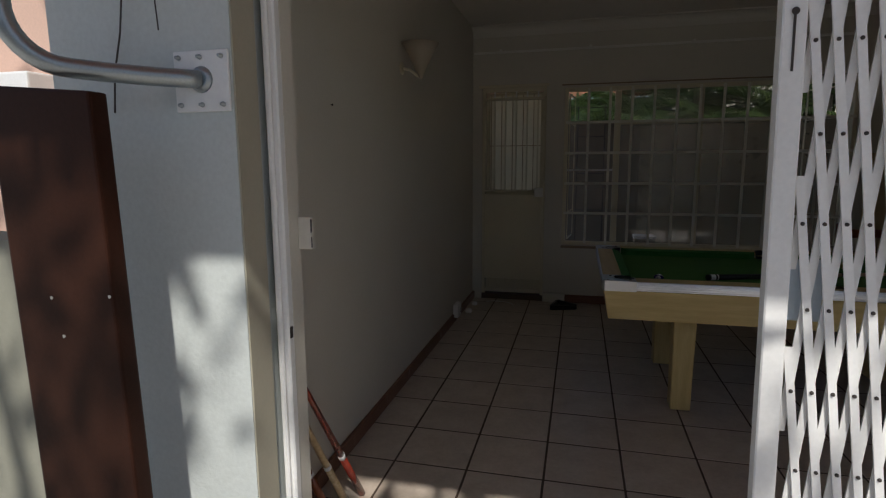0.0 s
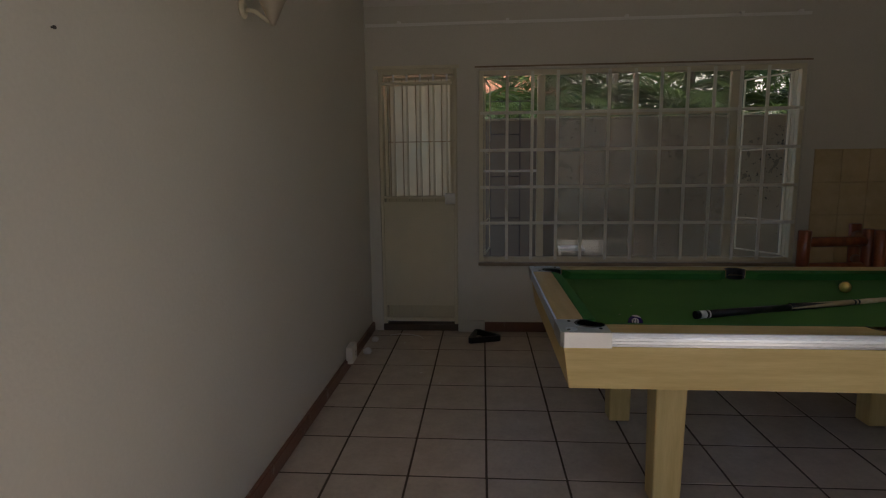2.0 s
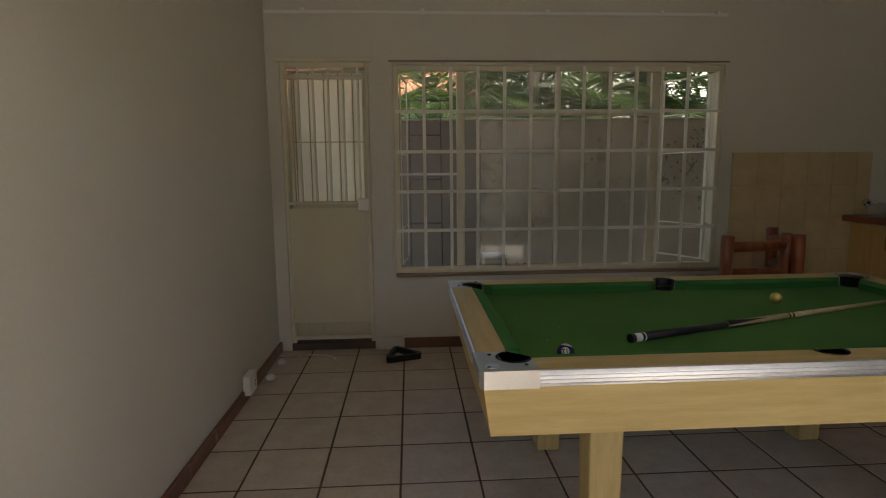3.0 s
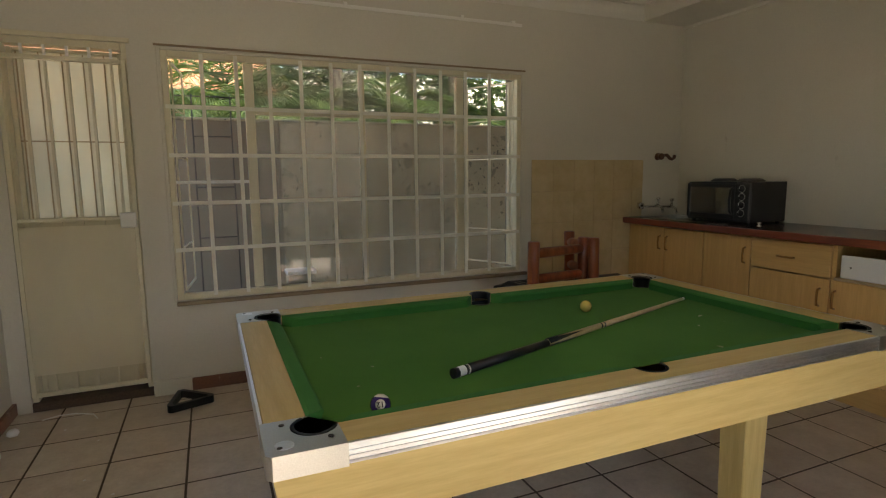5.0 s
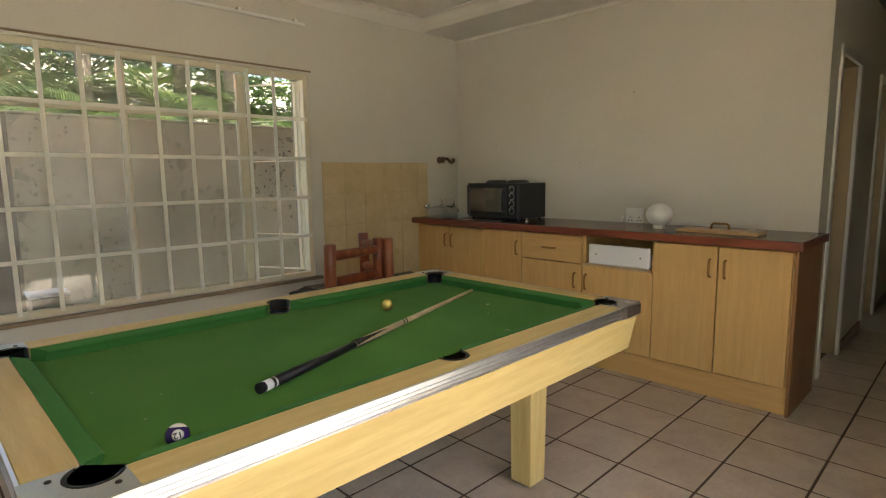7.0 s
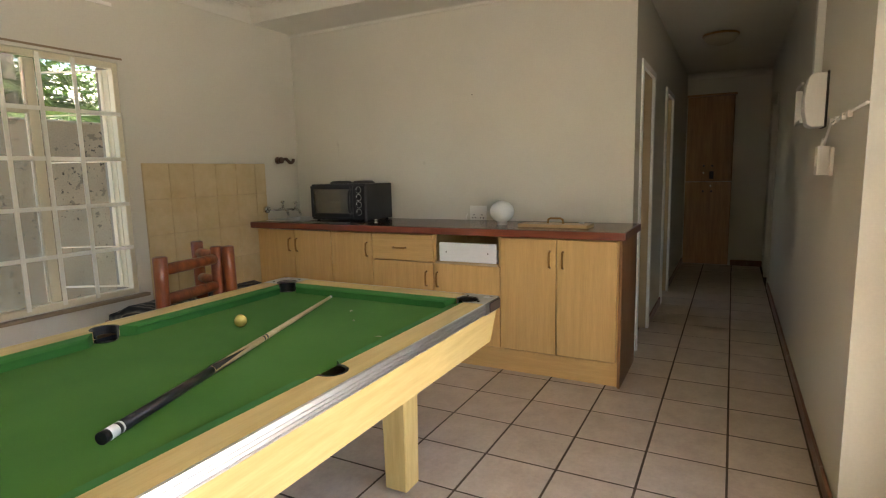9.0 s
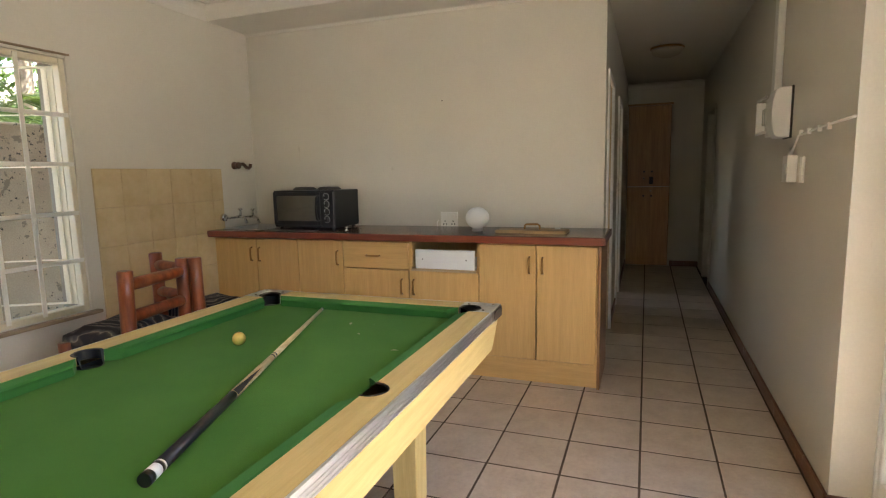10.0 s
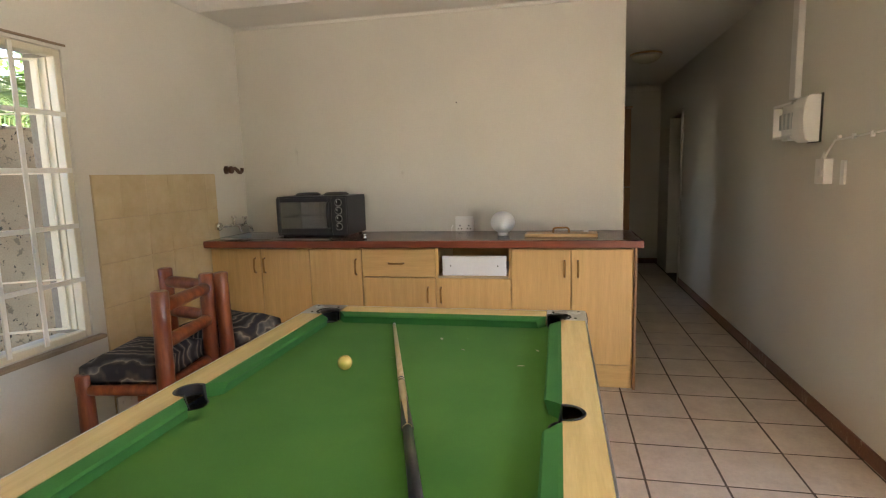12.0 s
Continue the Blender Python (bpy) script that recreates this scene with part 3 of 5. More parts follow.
part("gate_sheet", boxes((DX0 + 0.03, DX1 - 0.03, -0.013, -0.0105, 0.21, 1.03)), make_translucent("milky_sheet", (0.86, 0.80, 0.64), 0.45), gate, "milky plastic sheet tied over the lower bars")
part("top_bars", boxes(*[(x - 0.007, x + 0.007, 0.0, 0.01, 1.93, DZ1 - 0.04) for x in (0.045, 0.146, 0.247, 0.348, 0.449)]), WHITE, door)
part("lock_box", rounded(0.004, [(0.43, 0.51, -0.03, 0.014, 1.01, 1.095)], 1), PLASTIC, door, "white lock box")
part("upper_trim", rounded(0.003, [(DX0 - 0.03, DX1 + 0.02, -0.012, -0.001, DZ1 - 0.004, DZ1 + 0.022)], 1), CREAM, door)


# ---- kitchen units along the east wall ----
FX = 4.06


def handle(parent, y, z, upright=True):
    bm = bmesh.new()
    d = 0.05
    if upright:
        tube(bm, [(FX - 0.001, y, z - d), (FX - 0.022, y, z - d + 0.006), (FX - 0.025, y, z), (FX - 0.022, y, z + d - 0.006), (FX - 0.001, y, z + d)], 0.0065, 8)
    else:
        tube(bm, [(FX - 0.001, y - d, z), (FX - 0.022, y - d + 0.006, z), (FX - 0.025, y, z), (FX - 0.022, y + d - 0.006, z), (FX - 0.001, y + d, z)], 0.0065, 8)
    part("handle", bm, BRASS, parent, "bronze bow handle")


def cabinet(y0, y1, fronts, label, niche=None):
    """A base unit from y0 to y1 (north to south). fronts: rows of y0, y1, z0, z1, handle y, handle z, upright."""
    u = base("kitchen_cabinet", (0, 0, 0), label, "cabinet", "kitchen base units")
    rows = [(FX + 0.02, KW - 0.01, y1, y1 + 0.016, 0.13, 0.885), (FX + 0.02, KW - 0.01, y0 - 0.016, y0, 0.13, 0.885), (FX + 0.02, KW - 0.01, y1 + 0.016, y0 - 0.016, 0.13, 0.146), (KW - 0.02, KW - 0.01, y1 + 0.016, y0 - 0.016, 0.146, 0.885)]
    if niche:
        rows.append((FX + 0.005, KW - 0.02, y1 + 0.016, y0 - 0.016, 0.685, 0.70))
    part("body", boxes(*rows), OAK, u)
    part("plinth", boxes((FX + 0.03, FX + 0.05, y1, y0, 0.0, 0.13)), OAK_H, u, "oak plinth, scuffed at the floor")
    for a, b, z0, z1, hy, hz, up in fronts:
        d = part("drawer_front" if not up else "cabinet_door", rounded(0.0025, [(FX, FX + 0.018, b + 0.003, a - 0.003, z0, z1)], 1), OAK if up else OAK_H, u)
        handle(d, hy, hz, up)
    return u


ZB, ZT = 0.155, 0.874
cabinet(6.06, 5.315, [(6.055, 5.674, ZB, ZT, 5.715, 0.76, True), (5.674, 5.315, ZB, ZT, 5.645, 0.76, True)], "oak laminate sink cabinet with two closed doors")
cabinet(5.315, 4.945, [(5.315, 4.945, ZB, ZT, 4.985, 0.755, True)], "oak laminate base cabinet with one closed door")
cabinet(4.945, 4.448, [(4.945, 4.448, 0.692, ZT, 4.71, 0.78, False), (4.945, 4.448, ZB, 0.684, 4.50, 0.575, True)], "oak laminate cabinet with a drawer over a door")
open_unit = cabinet(4.448, 3.965, [(4.448, 3.965, ZB, 0.684, 4.415, 0.575, True)], "oak laminate cabinet with an open niche over a door", niche=True)
last = cabinet(3.965, 3.235, [(3.965, 3.60, ZB, ZT, 3.64, 0.752, True), (3.60, 3.24, ZB, ZT, 3.56, 0.752, True)], "oak laminate end cabinet with two closed doors")
# The end panel takes a browner tone than the doors.
part("end_panel", rounded(0.003, [(FX + 0.002, KW - 0.002, 3.216, 3.2335, 0.0, 0.886)], 1), wood("end_panel_wood", (0.26, 0.125, 0.05), (0.33, 0.17, 0.075), 0.4, (10, 10, 0.6), 4.0), last, "darker brown end panel")
part("shelf_edge", boxes((FX + 0.0005, FX + 0.0045, 3.985, 4.43, 0.686, 0.699)), TAN, open_unit, "pale shelf edge")
niche_box = base("niche_box", (0, 0, 0), "white board lying in the open cabinet niche", "box")
part("front", rounded(0.004, [(FX + 0.01, FX + 0.03, 3.995, 4.405, 0.7005, 0.828)], 1), PAPER, niche_box)
part("tray", boxes((FX + 0.03, KW - 0.06, 4.0, 4.40, 0.7005, 0.72)), PAPER, niche_box)
for y in (4.05, 4.35):
    bm = bmesh.new()
    lathe(bm, [(0.005, -0.003), (0.004, 0.0)], (FX + 0.009, y, 0.765), 8, "x")
    part("screw", bm, IRON, niche_box)

# worktop with a hole for the sink
SY0, SY1, SXa, SXb = 5.63, 6.0, 4.14, 4.50
top = base("worktop", (0, 0, 0), "dark red-brown laminate kitchen worktop with rounded edge", "worktop")
part("slab", rounded(0.008, [(4.005, KW - 0.002, 3.20, SY0, 0.886, 0.934)], 2), TOP, top)
for rr in ((4.005, SXa, SY0, NW - 0.001, 0.886, 0.9338), (SXb, KW - 0.002, SY0, NW - 0.001, 0.886, 0.9338), (SXa, SXb, SY1, NW - 0.001, 0.886, 0.9338)):
    part("slab", boxes(rr), TOP, top)
LIP = wood("worktop_edge", (0.16, 0.035, 0.018), (0.26, 0.07, 0.035), 0.3, (9, 0.7, 9), 5.0, 0.3)
part("front_edge", rounded(0.004, [(3.994, 4.004, 3.19, NW - 0.001, 0.889, 0.933)]), LIP, top, "red-brown worktop edge strip")
part("end_edge", rounded(0.004, [(4.005, KW - 0.004, 3.19, 3.199, 0.889, 0.933)]), LIP, top, "red-brown worktop edge strip")
sink = base("sink", (0, 0, 0), "small stainless steel sink set into the worktop", "sink")
bm = boxes((SXa - 0.02, SXa, SY0 - 0.02, SY1 + 0.02, 0.932, 0.938), (SXb, SXb + 0.02, SY0 - 0.02, SY1 + 0.02, 0.932, 0.938), (SXa, SXb, SY0 - 0.02, SY0, 0.932, 0.938), (SXa, SXb, SY1, SY1 + 0.02, 0.932, 0.938))
part("rim", bm, STEEL, sink)
bm = boxes((SXa, SXa + 0.004, SY0, SY1, 0.80, 0.934), (SXb - 0.004, SXb, SY0, SY1, 0.80, 0.934), (SXa + 0.004, SXb - 0.004, SY0, SY0 + 0.004, 0.80, 0.934), (SXa + 0.004, SXb - 0.004, SY1 - 0.004, SY1, 0.80, 0.934), (SXa, SXb, SY0, SY1, 0.796, 0.80))
part("bowl", bm, STEEL, sink)
part("drainer", rounded(0.002, [(4.07, 4.135, 5.18, 5.60, 0.935, 0.938)], 1), STEEL, sink)

taps = base("wall_taps", (0, NW, 0), "pair of chrome wall taps above the sink", "tap")
for x, z in ((4.335, 1.012), (4.485, 1.0)):
    bm = bmesh.new()
    tube(bm, [(x, -0.001, z), (x, -0.055, z), (x, -0.085, z - 0.01), (x, -0.10, z - 0.05)], [0.012, 0.012, 0.011, 0.009], 10)
    t = part("spout", bm, CHROME, taps)
    bm = bmesh.new()
    lathe(bm, [(0.011, 0.0), (0.011, 0.03), (0.008, 0.034), (0.008, 0.045), (0.019, 0.048), (0.017, 0.062), (0.006, 0.066)], (x, -0.04, z + 0.008), 12)
    part("tap_head", bm, CHROME, t)
bm = bmesh.new()
tube(bm, [(4.17, -0.02, 1.015), (4.485, -0.02, 1.004)], 0.009, 10)
part("connecting_pipe", bm, CHROME, taps)
bm = bmesh.new()
lathe(bm, [(0.012, -0.05), (0.027, -0.045), (0.03, -0.03), (0.026, -0.012), (0.012, -0.001)], (4.16, 0, 1.02), 14, "y")
part("valve_knob", bm, CHROME, taps)

hook = base("wall_pipe_stub", (0, NW, 0), "capped brown pipe stub and bent elbow on the wall", "pipe stub")
BROWN_PIPE = painted("brown_pipe", (0.10, 0.045, 0.025), 0.4)
bm = bmesh.new()
lathe(bm, [(0.030, -0.001), (0.030, -0.012), (0.022, -0.014), (0.022, -0.034), (0.027, -0.036), (0.027, -0.052), (0.022, -0.056)], (4.345, 0, 1.42), 14, "y")
part("cap", bm, BROWN_PIPE, hook)
bm = bmesh.new()
tube(bm, [(4.42, -0.001, 1.432), (4.42, -0.03, 1.432), (4.424, -0.042, 1.420), (4.438, -0.046, 1.404), (4.462, -0.046, 1.400), (4.482, -0.046, 1.41), (4.488, -0.046, 1.432)], 0.014, 10)
part("elbow", bm, BROWN_PIPE, hook, "bent brown pipe elbow")

# mini oven with two hotplates
oven = base("mini_oven", (4.372, 5.352, 0.934), "black countertop mini oven with two hotplates on top", "oven", turn=-1.0)
part("body", rounded(0.004, [(-0.15, 0.19, -0.265, -0.15, 0.012, 0.285), (-0.15, 0.19, 0.25, 0.265, 0.012, 0.285), (-0.15, 0.19, -0.15, 0.25, 0.27, 0.285), (-0.15, 0.19, -0.15, 0.25, 0.012, 0.03), (0.175, 0.19, -0.15, 0.25, 0.03, 0.27)], 1), BLACK, oven)
part("cavity", boxes((0.165, 0.172, -0.148, 0.248, 0.032, 0.268), (-0.14, 0.165, 0.244, 0.248, 0.032, 0.268), (-0.14, 0.165, -0.148, -0.144, 0.032, 0.268), (-0.14, 0.165, -0.144, 0.244, 0.031, 0.034)), STEEL, oven, "dull steel oven cavity")
part("oven_door", rounded(0.003, [(-0.166, -0.152, -0.148, -0.122, 0.03, 0.274), (-0.166, -0.152, 0.235, 0.262, 0.03, 0.274), (-0.166, -0.152, -0.122, 0.235, 0.246, 0.274), (-0.166, -0.152, -0.122, 0.235, 0.03, 0.062)], 1), BLACK, oven)
part("window", boxes((-0.162, -0.158, -0.122, 0.235, 0.062, 0.246)), make_glass("oven_glass", 0.07, (0.75, 0.75, 0.75)), oven, "smoked glass oven window")
bm = bmesh.new()
for x in (-0.13, -0.06, 0.01, 0.08, 0.15):
    tube(bm, [(x, -0.14, 0.14), (x, 0.24, 0.14)], 0.003, 6)
for y in (-0.14, 0.05, 0.24):
    tube(bm, [(-0.13, y, 0.137), (0.15, y, 0.137)], 0.003, 6)
part("rack", bm, STEEL, oven, "wire oven rack")
bm = bmesh.new()
tube(bm, [(-0.166, -0.136, 0.06), (-0.192, -0.136, 0.085), (-0.198, -0.136, 0.155), (-0.192, -0.136, 0.225), (-0.166, -0.136, 0.25)], 0.008, 8)
part("door_handle", bm, BLACK, oven)
part("control_panel", rounded(0.003, [(-0.166, -0.152, -0.262, -0.152, 0.03, 0.274)], 1), BLACK, oven)
for z in (0.075, 0.13, 0.185, 0.24):
    bm = bmesh.new()
    lathe(bm, [(0.022, 0), (0.022, -0.004), (0.018, -0.006), (0.016, -0.022), (0.012, -0.025)], (-0.167, -0.207, z), 16, "x")
    k = part("knob", bm, BLACK, oven)
    part("pointer", boxes((-0.1935, -0.192, -0.209, -0.205, z, z + 0.014)), PAPER, k)
    bm = bmesh.new()
    lathe(bm, [(0.026, -0.0005), (0.026, -0.0015)], (-0.1665, -0.207, z), 20, "x")
    part("dial_ring", bm, STEEL, oven)
HOTPLATE = painted("cast_iron", (0.10, 0.095, 0.085), 0.5, 0.15, 0.2, 0.2)
for y in (0.11, -0.11):
    bm = bmesh.new()
    lathe(bm, [(0.088, 0.285), (0.09, 0.292), (0.085, 0.297), (0.078, 0.299), (0.074, 0.305), (0.06, 0.307), (0.02, 0.306)], (0.03, y, 0), 28)
    part("hotplate", bm, HOTPLATE, oven, "cast iron hotplate")
for x in (-0.12, 0.16):
    for y in (-0.23, 0.23):
        bm = bmesh.new()
        lathe(bm, [(0.012, 0), (0.014, 0.013)], (x, y, 0), 10)
        part("foot", bm, RUBBER, oven)

knob = base("small_glass_stopper", (4.10, 4.93, 0.934), "small clear glass stopper on the worktop", "stopper")
bm = bmesh.new()
lathe(bm, [(0.006, 0.0), (0.016, 0.003), (0.013, 0.013), (0.007, 0.018), (0.014, 0.026), (0.011, 0.034), (0.004, 0.036)], (0, 0, 0), 14)
part("stopper", bm, CHROME, knob)

socket = base("double_socket", (KW, 4.342, 0.978), "white double wall socket above the worktop", "socket")
part("plate", rounded(0.004, [(-0.014, -0.001, -0.066, 0.066, -0.062, 0.062)]), PLASTIC, socket)
for y in (-0.032, 0.032):
    for dy, dz in ((0, 0.0), (-0.011, -0.022), (0.011, -0.022)):
        bm = bmesh.new()
        lathe(bm, [(0.005, -0.0155), (0.005, -0.0135)], (0, y + dy, dz - 0.005), 10, "x")
        part("pin_hole", bm, BLACK, socket)
    part("switch", rounded(0.002, [(-0.019, -0.0145, y - 0.012, y + 0.012, 0.028, 0.047)], 1), PLASTIC, socket)
plug = base("cable_end", (KW - 0.012, 4.425, 0.95), "white cable hanging beside the socket", "cable")
bm = bmesh.new()
tube(bm, [(0, 0, 0.03), (-0.006, 0.01, 0.01), (-0.006, 0.012, -0.0155)], 0.004, 6)
part("cable", bm, PLASTIC, plug)

globe = base("lamp_globe", (4.28, 4.035, 0.934), "white opal glass lamp globe standing on the worktop", "lamp globe")
bm = bmesh.new()
prof = [(0.034, 0.0), (0.036, 0.01), (0.033, 0.02)] + [(0.08 * math.sin(radians(a)), 0.088 - 0.072 * math.cos(radians(a))) for a in range(26, 176, 10)] + [(0.004, 0.1599)]
lathe(bm, prof, (0, 0, 0), 32)
part("glass", bm, GLOBE, globe)

board = base("loose_drawer_front", (4.245, 3.66, 0.934), "loose oak drawer front lying on the worktop", "drawer front", turn=-2.0)
part("panel", rounded(0.003, [(-0.075, 0.075, -0.225, 0.225, 0.0, 0.02)], 1), wood("loose_front", (0.50, 0.33, 0.16), (0.60, 0.41, 0.21), 0.4, (10, 0.6, 10), 4.0), board)
bm = bmesh.new()
tube(bm, [(0, -0.05, 0.02), (0, -0.047, 0.045), (0, -0.035, 0.053), (0, 0.035, 0.053), (0, 0.047, 0.045), (0, 0.05, 0.02)], 0.0065, 8)
part("handle", bm, BRASS, board)
part("bracket", boxes((0.03, 0.05, -0.17, -0.14, 0.02, 0.03)), STEEL, board)


# ---- pool table ----
X0, X1, Y0, Y1, TZ, CZ = 0.968, 3.055, 3.562, 4.81, 0.745, 0.701
table = base("pool_table", (0, 0, 0), "pool table with yellow laminate body, aluminium trim and green cloth", "pool table")
E, PC, MC = 0.103, 0.112, 0.094             # back of the cushions, corner and middle pocket centres, from the table's edge
PR, MR, CAP = 0.046, 0.044, 0.162           # corner and middle pocket radii, length of the corner plates
xm = (X0 + X1) / 2
POCKETS = [(X0 + PC, Y0 + PC), (X1 - PC, Y0 + PC), (X0 + PC, Y1 - PC), (X1 - PC, Y1 - PC), (xm, Y0 + MC), (xm, Y1 - MC)]


def bed():
    """The slate bed under cloth, cut out round the six pockets."""
    bm = bmesh.new()
    ring = []
    c0 = math.degrees(math.asin(0.027 / PR))
    m0 = math.degrees(math.asin(0.009 / MR))
    for (px, py), start, sweep in ((POCKETS[0], 90 + c0, 90 + 2 * c0), (POCKETS[4], 180 + m0, 180 + 2 * m0), (POCKETS[1], 180 + c0, 90 + 2 * c0), (POCKETS[3], 270 + c0, 90 + 2 * c0), (POCKETS[5], m0, 180 + 2 * m0), (POCKETS[2], c0, 90 + 2 * c0)):
        r = MR if px == xm else PR
        for k in range(13):
            a = radians(start - sweep * k / 12)
            ring.append((px + r * math.cos(a), py + r * math.sin(a)))
    f = bm.faces.new([bm.verts.new((x, y, CZ)) for x, y in ring])
    bmesh.ops.triangulate(bm, faces=[f])
    return bm


part("cloth_bed", bed(), FELT, table, "worn green baize cloth")


def cushion(p, q, inward, cut_p, cut_q):
    """A rubber cushion from p to q under cloth; the ends are cut back at the pockets."""
    bm = bmesh.new()
    p, q, inw = Vector((*p, 0)), Vector((*q, 0)), Vector((*inward, 0))
    d = (q - p).normalized()
    prof = [(0.0, TZ - 0.002), (0.010, TZ - 0.001), (0.042, TZ - 0.006), (0.048, TZ - 0.012), (0.042, TZ - 0.022), (0.036, CZ - 0.001), (0.0, CZ - 0.001)]
    rows = [[bm.verts.new(e + sgn * d * cut * (o / 0.048) + inw * o + Vector((0, 0, z))) for o, z in prof] for e, sgn, cut in ((p, 1, cut_p), (q, -1, cut_q))]
    n = len(prof)
    for i in range(n):
        bm.faces.new((rows[0][i], rows[0][(i + 1) % n], rows[1][(i + 1) % n], rows[1][i]))
    bm.faces.new(rows[0][::-1])
    bm.faces.new(rows[1])
    part("cushion", bm, CUSHION_CLOTH, table)


for a, b, ca, cb in ((X0 + 0.165, xm - 0.050, 0.04, 0.045), (xm + 0.050, X1 - 0.165, 0.045, 0.04)):
    cushion((a, Y0 + E), (b, Y0 + E), (0, 1), ca, cb)
    cushion((a, Y1 - E), (b, Y1 - E), (0, -1), ca, cb)
cushion((X0 + E, Y0 + 0.165), (X0 + E, Y1 - 0.165), (1, 0), 0.04, 0.04)
cushion((X1 - E, Y0 + 0.165), (X1 - E, Y1 - 0.165), (-1, 0), 0.04, 0.04)


def long_rail(edge, inward):
    """A flat wooden rail with a half-round mouth for the middle pocket."""
    bm = bmesh.new()
    r = MR + 0.004
    reach = math.degrees(math.asin((E - MC) / r))
    arc = [(xm + r * math.cos(radians(d)), MC + r * math.sin(radians(d))) for d in [reach - (180 + 2 * reach) * k / 18 for k in range(19)]]
    outline = [(X0 + CAP, 0.008), (X1 - CAP, 0.008), (X1 - CAP, E)] + arc + [(X0 + CAP, E)]
    prism(bm, [(x, edge + inward * o) for x, o in outline], TZ - 0.03, TZ)
    bmesh.ops.triangulate(bm, faces=[f for f in bm.faces if len(f.verts) > 4])
    part("rail_top", bm, MAPLE, table)


long_rail(Y0, 1)
long_rail(Y1, -1)
part("rail_top", rounded(0.003, [(X0 + 0.008, X0 + E, Y0 + CAP, Y1 - CAP, TZ - 0.03, TZ)], 1), MAPLE_Y, table)
part("rail_top", rounded(0.003, [(X1 - E, X1 - 0.008, Y0 + CAP, Y1 - CAP, TZ - 0.03, TZ)], 1), MAPLE_Y, table)


def ribbed(along, a, b, face, out):
    """A ribbed aluminium edge strip from a to b; face: the plane it lies on."""
    bm = bmesh.new()
    prof = [(0.0, TZ + 0.0005)]
    for k in range(9):
        u = k / 8
        o = 0.005 + 0.004 * math.sin(math.pi * (0.12 + 0.7 * u))
        z = TZ - 0.001 - 0.044 * u
        prof.append((o, z))
        if k in (2, 4, 6):
            prof += [(o, z - 0.0010), (o - 0.003, z - 0.0016), (o - 0.003, z - 0.0034), (o, z - 0.0040)]
    prof += [(0.0, TZ - 0.047)]
    rows = []
    for t in (a, b):
        rows.append([bm.verts.new((t, face + out * o, h) if along == "x" else (face + out * o, t, h)) for o, h in prof])
    for i in range(len(prof) - 1):
        bm.faces.new((rows[0][i], rows[0][i + 1], rows[1][i + 1], rows[1][i]))
    part("edge_trim", bm, ALU, table, "ribbed aluminium edge trim")


ribbed("x", X0 + CAP, X1 - CAP, Y0 + 0.008, -1)
ribbed("x", X0 + CAP, X1 - CAP, Y1 - 0.008, 1)
ribbed("y", Y0 + CAP, Y1 - CAP, X0 + 0.008, -1)
ribbed("y", Y0 + CAP, Y1 - CAP, X1 - 0.008, 1)


def corner_cap(cx, cy, sx, sy):
    """A cast corner plate with a round mouth for the pocket; sx, sy point to the table's middle."""
    bm = bmesh.new()
    r = PR + 0.004
    px, py = cx + sx * PC, cy + sy * PC
    a0 = math.atan2(sy, sx)
    arc = [(px + r * math.cos(a0 + radians(d)), py + r * math.sin(a0 + radians(d))) for d in range(54, 307, 12)]
    out = [(cx + sx * E, cy + sy * CAP), (cx, cy + sy * CAP), (cx, cy + sy * 0.012), (cx + sx * 0.012, cy), (cx + sx * CAP, cy), (cx + sx * CAP, cy + sy * E)]
    if sx * sy < 0:
        out = [(cx + sx * CAP, cy + sy * E), (cx + sx * CAP, cy), (cx + sx * 0.012, cy), (cx, cy + sy * 0.012), (cx, cy + sy * CAP), (cx + sx * E, cy + sy * CAP)]
    ring = out + arc[::-1]
    lo = [bm.verts.new((x, y, TZ - 0.05)) for x, y in ring]
    hi = [bm.verts.new((x, y, TZ + 0.001)) for x, y in ring]
    n = len(ring)
    for i in range(n):
        bm.faces.new((lo[i], lo[(i + 1) % n], hi[(i + 1) % n], hi[i]))
    f1, f2 = bm.faces.new(lo[::-1]), bm.faces.new(hi)
    bmesh.ops.triangulate(bm, faces=[f1, f2])
    c = part("corner_cap", bm, ALU_CAST, table, "dull cast metal corner plate")
    for ox, oy in ((0.03, 0.03), (0.135, 0.045), (0.045, 0.135)):
        bm = bmesh.new()
        lathe(bm, [(0.006, 0.0), (0.006, 0.002), (0.003, 0.003)], (cx + sx * ox, cy + sy * oy, TZ + 0.001), 10)
        part("rivet", bm, IRON, c)
    bm = bmesh.new()
    lathe(bm, [(0.02, 0.0), (0.02, 0.0015), (0.017, 0.002)], (cx + sx * 0.04, cy + sy * 0.04, TZ + 0.001), 16)
    part("badge", bm, ALU, c)


for cx, sx in ((X0, 1), (X1, -1)):
    for cy, sy in ((Y0, 1), (Y1, -1)):
        corner_cap(cx, cy, sx, sy)


part("corner_side", rounded(0.002, [(X1 - 0.125, X1 - 0.013, Y0 - 0.005, Y0 - 0.0005, TZ - 0.047, TZ - 0.004)], 1), painted("bare_core", (0.06, 0.04, 0.03), 0.7), table, "dark bare core where the corner trim is missing")


